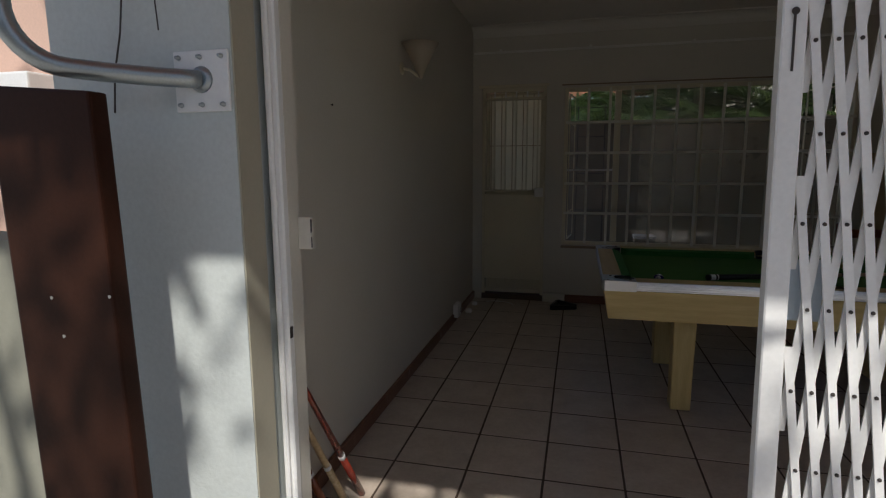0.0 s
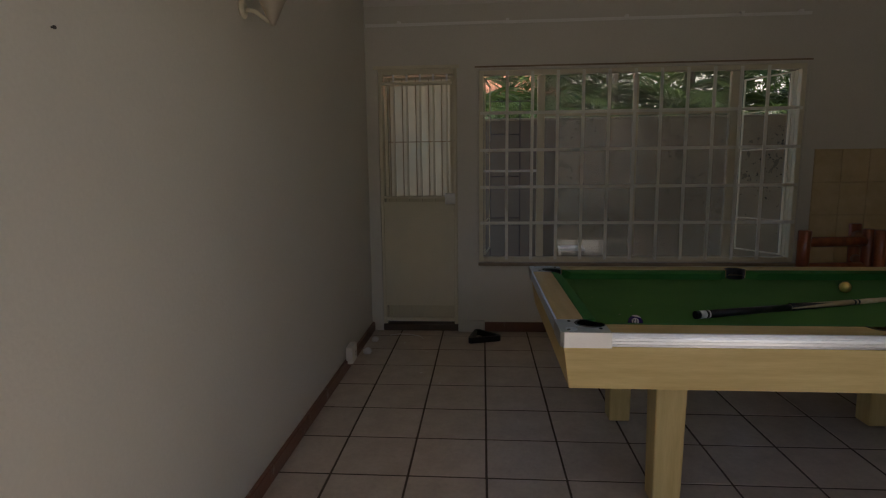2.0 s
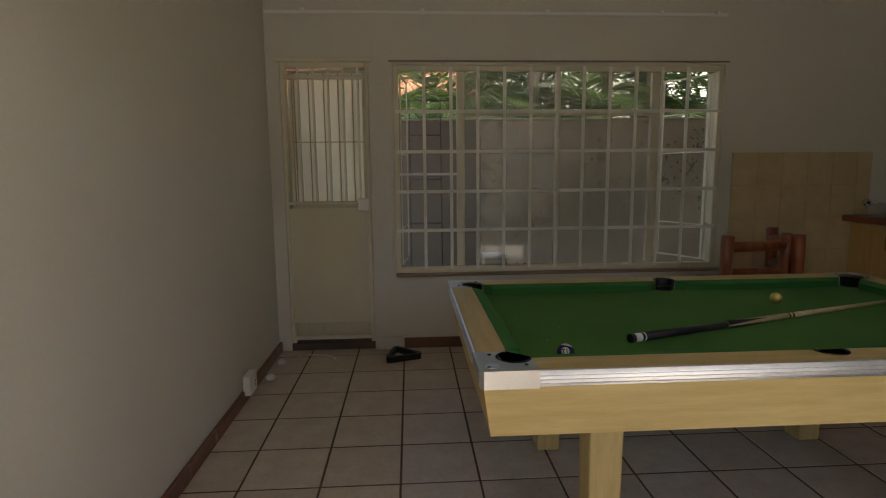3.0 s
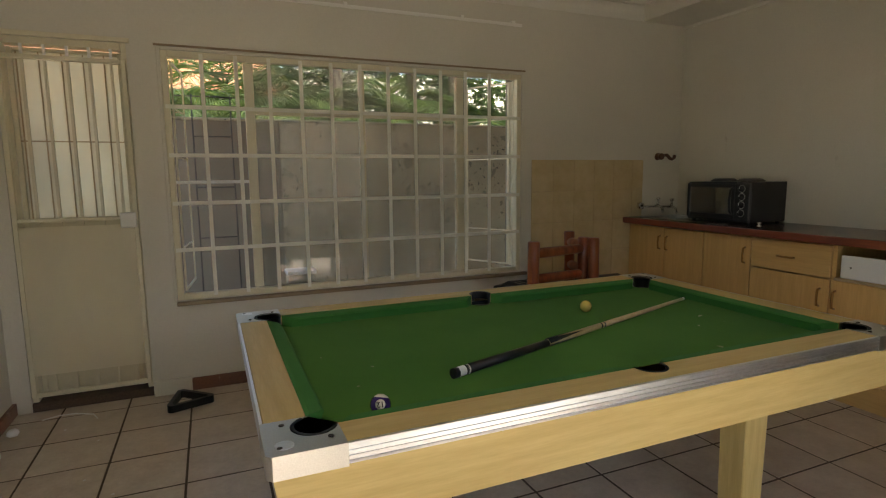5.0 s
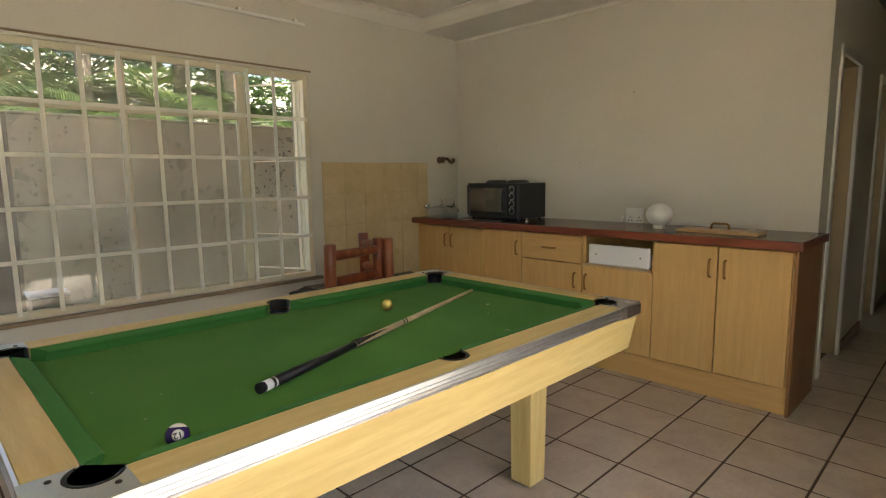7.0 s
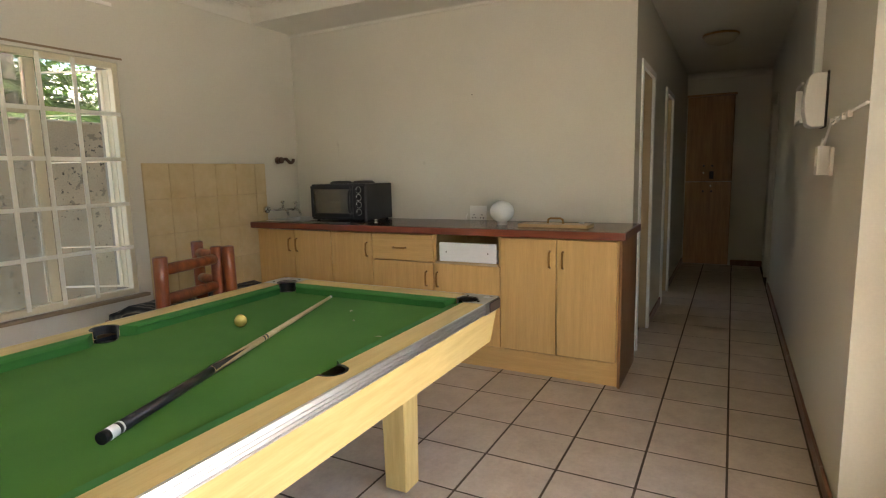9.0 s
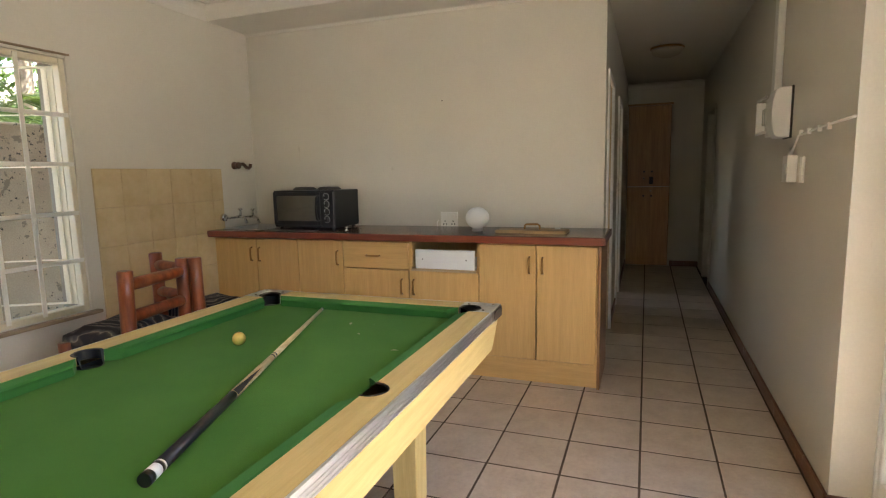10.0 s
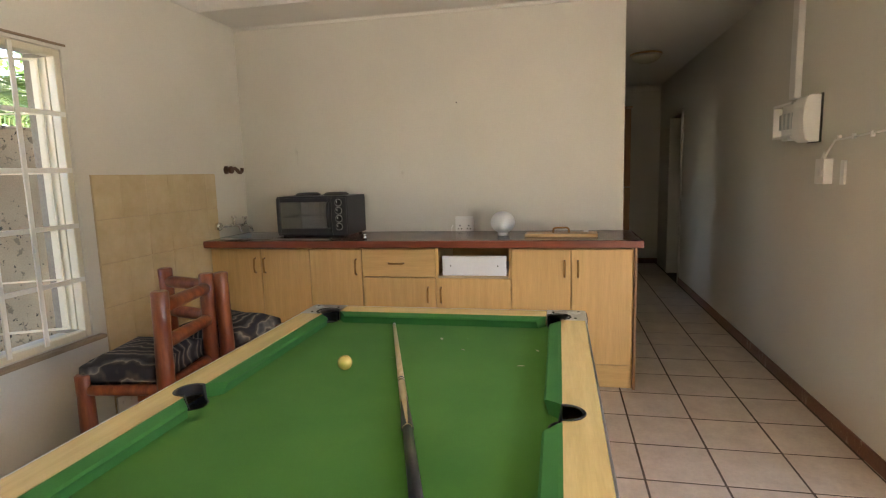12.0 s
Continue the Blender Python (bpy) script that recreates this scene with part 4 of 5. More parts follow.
def pocket(px, py, a0, span, PR):
    """A black rubber liner: a cup with a raised lip on its outer side."""
    bm = bmesh.new()
    n = 28
    prof = [(PR + 0.006, TZ + 0.001), (PR + 0.004, TZ + 0.0025), (PR - 0.004, TZ + 0.0015), (PR - 0.006, TZ - 0.01), (PR - 0.010, CZ - 0.11), (0.004, CZ - 0.112)]
    low = [(PR + 0.001, CZ + 0.0015), (PR, CZ + 0.002), (PR - 0.004, CZ + 0.001), (PR - 0.006, CZ - 0.01), (PR - 0.010, CZ - 0.11), (0.004, CZ - 0.112)]
    rings = []
    for k in range(n):
        a = 2 * math.pi * k / n
        d = abs((a - a0 + math.pi) % (2 * math.pi) - math.pi)
        use = prof if d > radians(span) else low
        rings.append([bm.verts.new((px + r * math.cos(a), py + r * math.sin(a), z)) for r, z in use])
    for k in range(n):
        a, b = rings[k], rings[(k + 1) % n]
        for i in range(len(prof) - 1):
            bm.faces.new((a[i], a[i + 1], b[i + 1], b[i]))
    part("pocket", bm, RUBBER, table, "black rubber pocket")


for (px, py), a0, span in zip(POCKETS, (45, 135, -45, -135, 90, -90), (62, 62, 62, 62, 75, 75)):
    r = MR if px == xm else PR
    pocket(px, py, radians(a0), span, r)
    bm = bmesh.new()
    lathe(bm, [(r + 0.010, CZ - 0.020), (r + 0.010, CZ - 0.012)], (px, py, 0), 24)
    part("pocket_floor", bm, RUBBER, table)

# apron, sloping in a little towards its lower edge
bm = bmesh.new()
i0, i1 = 0.012, 0.035
outl = lambda i: [(X0 + i, Y0 + i), (X1 - i, Y0 + i), (X1 - i, Y1 - i), (X0 + i, Y1 - i)]
za, zb = TZ - 0.05, 0.546
for k in range(4):
    pa, pb = outl(i0)[k], outl(i0)[(k + 1) % 4]
    qa, qb = outl(i1)[k], outl(i1)[(k + 1) % 4]
    bm = bmesh.new()
    ia, ib = outl(i0 + 0.02)[k], outl(i0 + 0.02)[(k + 1) % 4]
    ja, jb = outl(i1 + 0.02)[k], outl(i1 + 0.02)[(k + 1) % 4]
    vs = [bm.verts.new((*p, z)) for p, z in ((pa, za), (pb, za), (qb, zb), (qa, zb), (ia, za), (ib, za), (jb, zb), (ja, zb))]
    for f in ((0, 1, 2, 3), (7, 6, 5, 4), (0, 4, 5, 1), (1, 5, 6, 2), (2, 6, 7, 3), (3, 7, 4, 0)):
        bm.faces.new([vs[i] for i in f])
    part("apron", bm, MAPLE if k % 2 == 0 else MAPLE_Y, table, "yellow oak-print apron panel")
part("underside", boxes((X0 + 0.05, X1 - 0.05, Y0 + 0.05, Y1 - 0.05, 0.55, 0.565)), BLACK, table)
for x in (1.345, 2.582):
    for y in (3.78, 4.49):
        bm = bmesh.new()
        vs = box(bm, x, x + 0.112, y, y + 0.112, 0.012, 0.55)
        for v in vs[:4]:
            v.co.x = x + 0.056 + (v.co.x - x - 0.056) * 0.9
            v.co.y = y + 0.056 + (v.co.y - y - 0.056) * 0.9
        soften(bm, 0.004, 1)
        leg = part("leg", bm, MAPLE_Z, table)
        bm = bmesh.new()
        lathe(bm, [(0.02, 0.0), (0.022, 0.004), (0.02, 0.014)], (x + 0.056, y + 0.056, 0), 12)
        part("levelling_foot", bm, IRON, leg)

# cue lying on the cloth
butt, tip = Vector((1.515, 3.905, CZ + 0.0155)), Vector((2.893, 4.372, CZ + 0.0072))
d = (tip - butt)
L = d.length
cue = base("pool_cue", (0, 0, 0), "pool cue with black butt and pale shaft lying on the cloth", "cue")
at = lambda s: butt + d * s
rad = lambda s: 0.0155 - 0.009 * s
for nm, s0, s1, mat, lab in (("bumper", 0.0, 0.012, RUBBER, ""), ("white_ring", 0.012, 0.030, PAPER, "white plastic ring"), ("black_ring", 0.030, 0.037, BLACK, ""), ("thin_ring", 0.037, 0.041, PAPER, ""), ("grip", 0.041, 0.30, BLACK, "black wrapped grip"), ("forearm", 0.30, 0.52, ASH, ""), ("joint_ring", 0.52, 0.527, BLACK, ""),
                             ("collar", 0.527, 0.534, ASH, ""), ("joint_ring", 0.534, 0.541, BLACK, ""), ("shaft", 0.541, 0.985, ASH, "pale ash shaft"), ("ferrule", 0.985, 0.996, PAPER, ""), ("leather_tip", 0.996, 1.0, BLACK, "")):
    bm = bmesh.new()
    tube(bm, [at(s0), at((s0 + s1) / 2), at(s1)], [rad(s0), rad((s0 + s1) / 2), rad(s1)], 14)
    part(nm, bm, mat, cue, lab)
u, v = frame_of(d)
for k in range(4):
    bm = bmesh.new()
    a = radians(45 + 90 * k)
    n = (math.cos(a) * u + math.sin(a) * v)
    s = n.cross(d.normalized())
    r = rad(0.36) + 0.0004
    pts = [at(0.30) + n * r * 1.02 + s * 0.010, at(0.30) + n * r * 1.12, at(0.30) + n * r * 1.02 - s * 0.010, at(0.44) + n * (rad(0.44) + 0.0006)]
    f = [bm.verts.new(p) for p in pts]
    bm.faces.new((f[0], f[1], f[3]))
    bm.faces.new((f[1], f[2], f[3]))
    part("splice", bm, BLACK, cue, "black pointed splice")

# balls
def sphere(bm, r, c, n=24, m=14):
    lathe(bm, [(max(0.0004, r * math.sin(math.pi * k / m)), -r * math.cos(math.pi * k / m)) for k in range(m + 1)], c, n)


BR = 0.0255
gold = base("gold_ball", (2.343, 4.377, CZ), "shiny gold pool ball on the cloth", "ball")
bm = bmesh.new()
sphere(bm, BR, (0, 0, BR))
part("sphere", bm, GOLD, gold)
twelve = base("striped_ball", (1.256, 3.762, CZ), "white pool ball with purple band marked 12", "ball")
PURPLE, _, _ = material("purple_enamel", (0.035, 0.02, 0.11), 0.12)
IVORY, _, _ = material("ivory_enamel", (0.75, 0.73, 0.66), 0.12)
bm = bmesh.new()
sphere(bm, BR, (0, 0, BR))
part("sphere", bm, IVORY, twelve)
eye_dir = (Vector((0.88, 2.5, 1.285)) - Vector((1.256, 3.762, CZ + BR))).normalized()
ax = Vector((0, 0, 1)).cross(eye_dir).normalized()
mt = Matrix.Translation((0, 0, BR)) @ Matrix((ax, eye_dir.cross(ax), eye_dir)).transposed().to_4x4()
bm = bmesh.new()
rr = BR + 0.0004
lathe(bm, [(rr * math.cos(radians(a)), rr * math.sin(radians(a))) for a in range(-40, 41, 8)], (0, 0, 0), 28)
bmesh.ops.transform(bm, matrix=mt @ pose(0, 0, 0, 90, 0, -8), verts=bm.verts)
part("purple_band", bm, PURPLE, twelve, "purple band")
bm = bmesh.new()
r2 = rr + 0.0004
lathe(bm, [(r2 * math.sin(radians(a)), r2 * math.cos(radians(a))) for a in (28, 20, 10, 0.5)], (0, 0, 0), 24)
bmesh.ops.transform(bm, matrix=mt, verts=bm.verts)
part("number_disc", bm, IVORY, twelve, "white disc")
font = bpy.data.curves.new("numeral", "FONT")
font.body, font.size, font.align_x, font.align_y, font.extrude = "12", 0.0185, "CENTER", "CENTER", 0.0008
font.offset = 0.0005
txt = new("numeral", font)
txt.matrix_world = Matrix.Translation((1.256, 3.762, CZ)) @ mt @ pose(0, 0, r2 - 0.0004, 0, 0, 186)
dg = bpy.context.evaluated_depsgraph_get()
me = bpy.data.meshes.new_from_object(txt.evaluated_get(dg))
me.materials.clear()
me.materials.append(BLACK)
nm = new("numeral_mesh", me)
nm.name = "number"
nm.parent = twelve
nm.matrix_parent_inverse = Matrix.Identity(4)
nm.matrix_basis = mt @ pose(0, 0, r2 - 0.0004, 0, 0, 186)
bpy.data.objects.remove(txt)

# triangle rack on the floor
rack = base("triangle_rack", (0.715, 5.86, 0.0), "black plastic pool triangle lying on the floor", "triangle", turn=18)
bm = bmesh.new()
R1, R2 = 0.165, 0.12
def tri_ring(r, cr):
    pts = []
    for k in range(3):
        a = radians(90 + 120 * k)
        c = Vector((math.cos(a), math.sin(a))) * (r - 2 * cr)
        for j in range(-60, 61, 20):
            pts.append((c.x + cr * math.cos(a + radians(j)), c.y + cr * math.sin(a + radians(j))))
    return pts
o, i = tri_ring(R1, 0.025), tri_ring(R2, 0.012)
n = len(o)
lv = [[bm.verts.new((x, y, z)) for x, y in ring] for ring, z in ((o, 0.001), (o, 0.042), (i, 0.042), (i, 0.001))]
for a in range(4):
    for k in range(n):
        bm.faces.new((lv[a][k], lv[a][(k + 1) % n], lv[(a + 1) % 4][(k + 1) % n], lv[(a + 1) % 4][k]))
part("frame", bm, BLACK, rack)


# ---- log chairs ----
def log_chair(name, m, label):
    """Back along local x from 0 to 0.385 at y 0; the seat reaches out to y 0.42."""
    c = new(name)
    tagged(c, label, "chair", "log chairs")
    w, dp = 0.43, 0.37
    def rod(nm, p, q, r, lab=""):
        bm = bmesh.new()
        p, q = Vector(p), Vector(q)
        e = (q - p).normalized() * 0.006
        k = 5
        pts = [p, p + e] + [p + (q - p) * t / k for t in range(1, k)] + [q - e, q]
        rad = [r * 0.8, r] + [r * (1 + 0.05 * math.sin(7.3 * t + p.x * 30 + p.y * 17)) for t in range(1, k)] + [r, r * 0.8]
        tube(bm, pts, rad, 14)
        return part(nm, bm, LOG, c, lab)
    for x in (0, w):
        rod("back_post", (x, 0, 0), (x, -0.02, 0.875), 0.038)
        rod("front_leg", (x, dp, 0), (x, dp, 0.50), 0.037)
        rod("side_rail", (x, 0.02, 0.425), (x, dp - 0.02, 0.425), 0.027)
        rod("stretcher", (x, 0.02, 0.2), (x, dp - 0.02, 0.2), 0.02)
    rod("back_rail", (0.02, -0.017, 0.80), (w - 0.02, -0.017, 0.80), 0.031)
    rod("back_rail", (0.02, -0.013, 0.635), (w - 0.02, -0.013, 0.635), 0.031)
    rod("seat_rail", (0.02, dp, 0.425), (w - 0.02, dp, 0.425), 0.027)
    rod("seat_rail", (0.02, 0, 0.425), (w - 0.02, 0, 0.425), 0.027)
    bm = bmesh.new()
    box(bm, 0.0, w, 0.02, dp + 0.015, 0.445, 0.55)
    bmesh.ops.subdivide_edges(bm, edges=list(bm.edges), cuts=5, use_grid_fill=True)
    for v in bm.verts:
        fx, fy = (v.co.x - w / 2) / (w / 2), (v.co.y - 0.2) / 0.19
        edge = max(abs(fx), abs(fy))
        if v.co.z > 0.48:
            v.co.z += 0.022 * (1 - edge ** 3) - 0.018 * edge ** 6
        bulge = 1 + 0.03 * (1 - ((v.co.z - 0.487) / 0.05) ** 2)
        v.co.x = w / 2 + (v.co.x - w / 2) * bulge
        v.co += Vector((0, 0, 0.004 * math.sin(23 * v.co.x) * math.cos(19 * v.co.y)))
    for f in bm.faces:
        f.smooth = True
    part("cushion", bm, FABRIC, c, "grey and black patterned seat cushion")
    c.matrix_world = m
    return c


log_chair("log_chair", pose(2.715, 5.40, 0, 0, 0, 9), "red-brown varnished log chair with patterned cushion, facing the window")
log_chair("log_chair", pose(3.305, 5.80, 0, 0, 0, -105), "red-brown varnished log chair with patterned cushion, facing the counter")

fsock = base("floor_socket", (3.20, NW, 0.125), "white wall socket low on the tiled wall", "socket")
part("plate", rounded(0.004, [(-0.07, 0.07, -0.022, -0.009, -0.045, 0.045)]), PLASTIC, fsock)
for x in (-0.03, 0.03):
    part("rocker", rounded(0.002, [(x - 0.012, x + 0.012, -0.027, -0.022, 0.0, 0.02)], 1), PLASTIC, fsock)


# ---- west wall: socket, lamp, bits on the floor ----
ws = base("wall_socket", (LW, 5.22, 0.10), "white surface socket box low on the wall", "socket")
part("box", rounded(0.005, [(0.0125, 0.055, -0.065, 0.065, -0.055, 0.055)]), PLASTIC, ws)
part("switch", rounded(0.002, [(0.055, 0.06, -0.02, 0.0, 0.01, 0.035)], 1), PLASTIC, ws)
for k in range(2):
    bm = bmesh.new()
    lathe(bm, [(0.007, 0.055), (0.007, 0.0565)], (0, 0.03, -0.02 + 0.02 * k), 10, "x")
    part("pin_hole", bm, BLACK, ws)
for y, s in ((5.50, 0.03), (5.78, 0.026)):
    bm = bmesh.new()
    lathe(bm, [(s * 0.7, 0.0), (s, s * 0.4), (s * 0.9, s), (s * 0.5, s * 1.3)], (0, 0, 0), 10)
    for v in bm.verts:
        v.co += Vector((0.006 * math.sin(40 * v.co.y + y), 0.006 * math.cos(55 * v.co.x), 0))
    t = base("crumpled_paper", (LW + 0.06, y, 0), "small crumpled white paper beside the skirting", "paper")
    part("wad", bm, PAPER, t)
    t.location.x += 0.02
for x, y in ((0.32, 5.55), (0.33, 5.15), (0.14, 5.75), (0.46, 4.98)):
    bm = bmesh.new()
    prism(bm, [(-0.006, -0.004), (0.007, -0.003), (0.004, 0.006), (-0.004, 0.004)], 0.0, 0.002)
    thing("scrap", bm, PAPER, "tiny white scrap on the tiles", "scrap", "floor scraps").matrix_world = pose(x, y, 0.0005, 0, 0, 40 * x + 70 * y)
bm = bmesh.new()
tube(bm, [(0.0, 5.93, 0.004), (0.07, 5.965, 0.004), (0.15, 5.96, 0.004), (0.24, 5.91, 0.004), (0.27, 5.84, 0.004)], 0.0035, 6)
thing("loose_string", bm, PAPER, "thin white string lying on the tiles by the back door", "string")
wl = base("wall_lamp", (LW, 3.90, 1.80), "frosted glass wall lamp on a pale bracket, unlit", "wall lamp")
bm = bmesh.new()
lathe(bm, [(0.008, 0.0), (0.018, 0.02), (0.04, 0.07), (0.075, 0.14), (0.105, 0.19), (0.10, 0.19), (0.07, 0.143), (0.035, 0.075), (0.012, 0.03)], (0.115, 0, 0), 24)
part("shade", bm, SHADE, wl, "frosted amber glass shade")
bm = bmesh.new()
tube(bm, [(0.004, 0, 0.06), (0.05, 0, 0.05), (0.10, 0, 0.012)], 0.008, 8)
part("arm", bm, CREAM, wl)
bm = bmesh.new()
lathe(bm, [(0.035, 0.001), (0.035, 0.008), (0.02, 0.015)], (0, 0, 0.06), 16, "x")
part("wall_plate", bm, CREAM, wl)

# cues leaning in the corner by the entrance
def leaning(y0, y1, x0, x1, h, mat, label):
    c = base("leaning_cue", (0, 0, 0), label, "cue", "leaning cues")
    p, q = Vector((x0, y0, 0.004)), Vector((x1, y1, h))
    bm = bmesh.new()
    tube(bm, [p, p.lerp(q, 0.25)], [0.015, 0.0135], 12)
    part("butt", bm, mat, c)
    bm = bmesh.new()
    tube(bm, [p.lerp(q, 0.25), p.lerp(q, 0.27)], [0.014, 0.0138], 12)
    part("ring", bm, PAPER, c, "white ring")
    bm = bmesh.new()
    tube(bm, [p.lerp(q, 0.27), q], [0.0133, 0.007], 12)
    part("shaft", bm, mat, c)


leaning(2.70, 2.13, 0.03, -0.02, 0.93, RED, "red-brown cue leaning in the corner by the entrance")
leaning(2.62, 2.13, 0.00, -0.05, 0.88, ASH, "pale ash cue leaning in the corner by the entrance")
leaning(2.56, 2.13, -0.05, -0.09, 0.84, LOG, "dark varnished cue leaning in the corner by the entrance")


for nm, at, turn in (("wall_nail", (LW, 2.954, 1.562), 0), ("wall_nail", (KW, 4.381, 1.843), 180)):
    n_ = base(nm, at, "small dark nail in the painted wall", "nail", turn=turn)
    bm = bmesh.new()
    lathe(bm, [(0.004, 0.009), (0.0045, 0.006), (0.002, 0.005), (0.002, -0.002)], (0, 0, 0), 8, "x")
    part("nail", bm, IRON, n_)
DRY = painted("dry_leaf", (0.40, 0.40, 0.26), 0.8, 0.2, 0.2)
for x, y, a, ln in ((2.723, 4.125, 20, 0.018), (2.454, 3.798, 100, 0.014), (2.60, 4.02, 60, 0.010), (1.25, 3.96, 10, 0.005), (1.33, 4.10, 140, 0.005), (1.20, 4.25, 75, 0.005), (2.62, 3.75, 33, 0.012)):
    sc = base("leaf_scrap", (x, y, CZ), "tiny dry leaf scrap on the green cloth", "leaf scrap", "scraps on the cloth", turn=a)
    bm = bmesh.new()
    top_ = [bm.verts.new((u * ln, v * ln * 0.35, 0.0012 + 0.002 * (1 - abs(u)))) for u, v in ((-1, 0), (-0.4, 0.8), (0.3, 0.9), (1, 0.1), (0.3, -0.8), (-0.4, -0.7))]
    bm.faces.new(top_)
    low = bmesh.ops.extrude_face_region(bm, geom=list(bm.faces))
    for v in low["geom"]:
        if isinstance(v, bmesh.types.BMVert):
            v.co.z -= 0.001
    part("leaf", bm, DRY, sc)

# ---- corridor ----
for (a, b) in ((AX0, AX1), (BX0, BX1)):
    fr = base("door_2" if a == AX0 else "door_3", (0, CN, 0), "open doorway with a white painted frame", "door", kind="structure")
    for nm, x0, x1, z0, z1 in (("jamb", a - 0.035, a + 0.02, 0, OZ + 0.03), ("jamb", b - 0.02, b + 0.035, 0, OZ + 0.03), ("head", a + 0.02, b - 0.02, OZ - 0.02, OZ + 0.03)):
        part(nm, rounded(0.004, [(x0, x1, -0.018, 0.006, z0, z1)], 1), WHITE, fr)
        part("lining", boxes((x0, x1, 0.0065, T + 0.01, z0, z1)), TAN, fr, "beige painted door lining")
fr = base("door_5", (0, SW, 0), "dark doorway with a painted frame", "door", kind="structure")
for nm, x0, x1, z0, z1 in (("jamb", SX0 - 0.035, SX0 + 0.02, 0, OZ + 0.03), ("jamb", SX1 - 0.02, SX1 + 0.035, 0, OZ + 0.03), ("head", SX0 + 0.02, SX1 - 0.02, OZ - 0.02, OZ + 0.03)):
    part(nm, rounded(0.004, [(x0, x1, -T, 0.015, z0, z1)], 1), WALL, fr)
ed = base("door_4", (CE, 0, 0), "brown wooden stable door closed at the corridor's end", "door", kind="structure")
part("lower_leaf", rounded(0.004, [(-0.04, -0.004, 2.69, 3.235, 0.01, 1.09)], 1), DOORWOOD, ed)
part("upper_leaf", rounded(0.004, [(-0.04, -0.004, 2.69, 3.235, 1.10, 2.18)], 1), DOORWOOD, ed)
part("head_frame", rounded(0.004, [(-0.05, -0.002, 2.67, 3.245, 2.185, 2.21)], 1), DOORWOOD, ed)
part("latch", rounded(0.003, [(-0.06, -0.041, 2.90, 2.95, 1.13, 1.23)], 1), IRON, ed, "dark iron latch")
for y, z in ((2.92, 1.30), (3.02, 1.30), (2.92, 0.97), (3.02, 0.97), (3.02, 1.21), (2.93, 1.04)):
    bm = bmesh.new()
    lathe(bm, [(0.014, -0.041), (0.012, -0.052), (0.005, -0.054)], (0, y, z), 10, "x")
    part("bolt_head", bm, CHROME if z in (1.21, 1.04) else IRON, ed)
cl = base("ceiling_lamp", (6.62, 2.83, SOFFIT), "round frosted ceiling lamp, unlit", "ceiling lamp")
bm = bmesh.new()
lathe(bm, [(0.15, -0.001), (0.155, -0.012), (0.15, -0.02)], (0, 0, 0), 28)
part("rim", bm, BRASS, cl)
bm = bmesh.new()
lathe(bm, [(0.145, -0.02), (0.135, -0.045), (0.105, -0.072), (0.06, -0.09), (0.01, -0.096)], (0, 0, 0), 28)
part("bowl", bm, SHADE, cl, "frosted glass bowl")

# fuse box, trunking, switch and cable on the corridor's south wall
fb = base("fuse_box", (0, SW, 0), "white plastic fuse box with a clear breaker cover", "fuse box")
bm = bmesh.new()
for x in (4.02, 4.165):                     # bowed front, thinner towards top and bottom
    ring = [(0.001, 1.465), (0.060, 1.465), (0.078, 1.478), (0.090, 1.53), (0.093, 1.59), (0.090, 1.65), (0.078, 1.702), (0.060, 1.715), (0.001, 1.715)]
    row = [bm.verts.new((x, y, z)) for y, z in ring]
    if x < 4.1:
        first = row
n = len(row)
for k in range(n):
    bm.faces.new((first[k], first[(k + 1) % n], row[(k + 1) % n], row[k]))
bm.faces.new(first[::-1])
bm.faces.new(row)
soften(bm, 0.004, 1)
part("case", bm, PLASTIC, fb)
# Dark plate stands in for the shadow line between case and wall.
part("back_plate", rounded(0.003, [(4.012, 4.172, 0.0005, 0.010, 1.460, 1.720)], 1), IRON, fb, "dark plate that draws the shade behind the case")
part("tray", rounded(0.004, [(4.173, 4.43, 0.001, 0.050, 1.485, 1.70)], 1), PLASTIC, fb)
for k in range(8):
    part("breaker", rounded(0.002, [(4.182 + 0.03 * k, 4.206 + 0.03 * k, 0.0505, 0.070, 1.55, 1.64)], 1), STEEL if k % 2 else PLASTIC, fb, "small breaker switch")
part("clear_cover", rounded(0.002, [(4.173, 4.44, 0.088, 0.098, 1.495, 1.510), (4.173, 4.44, 0.088, 0.098, 1.680, 1.695), (4.425, 4.44, 0.0505, 0.098, 1.510, 1.680)], 1), PLASTIC, fb, "pale rim of the clear breaker cover")
tr = base("cable_trunking", (0, SW, 0), "white plastic trunking up the wall to the ceiling", "trunking")
part("cover", rounded(0.003, [(4.30, 4.385, 0.001, 0.037, 1.726, SOFFIT - 0.001)], 1), PLASTIC, tr)
sb = base("light_switch", (0, SW, 0), "cream surface-mounted light switch box", "switch")
part("case", rounded(0.004, [(3.86, 3.96, 0.001, 0.045, 1.24, 1.37)]), PLASTIC, sb)
part("rocker", rounded(0.002, [(3.88, 3.905, 0.045, 0.051, 1.28, 1.33)], 1), PLASTIC, sb)
part("side_plate", rounded(0.002, [(3.72, 3.76, 0.001, 0.014, 1.24, 1.36)], 1), PLASTIC, sb)
for z in (1.30, 1.312):
    part("screw", boxes((4.00, 4.006, 0.001, 0.006, z - 0.003, z + 0.003)), CHROME, sb)
cb = base("wall_cable", (0, SW, 0), "thin white cable clipped along the wall to the switch", "cable")
bm = bmesh.new()
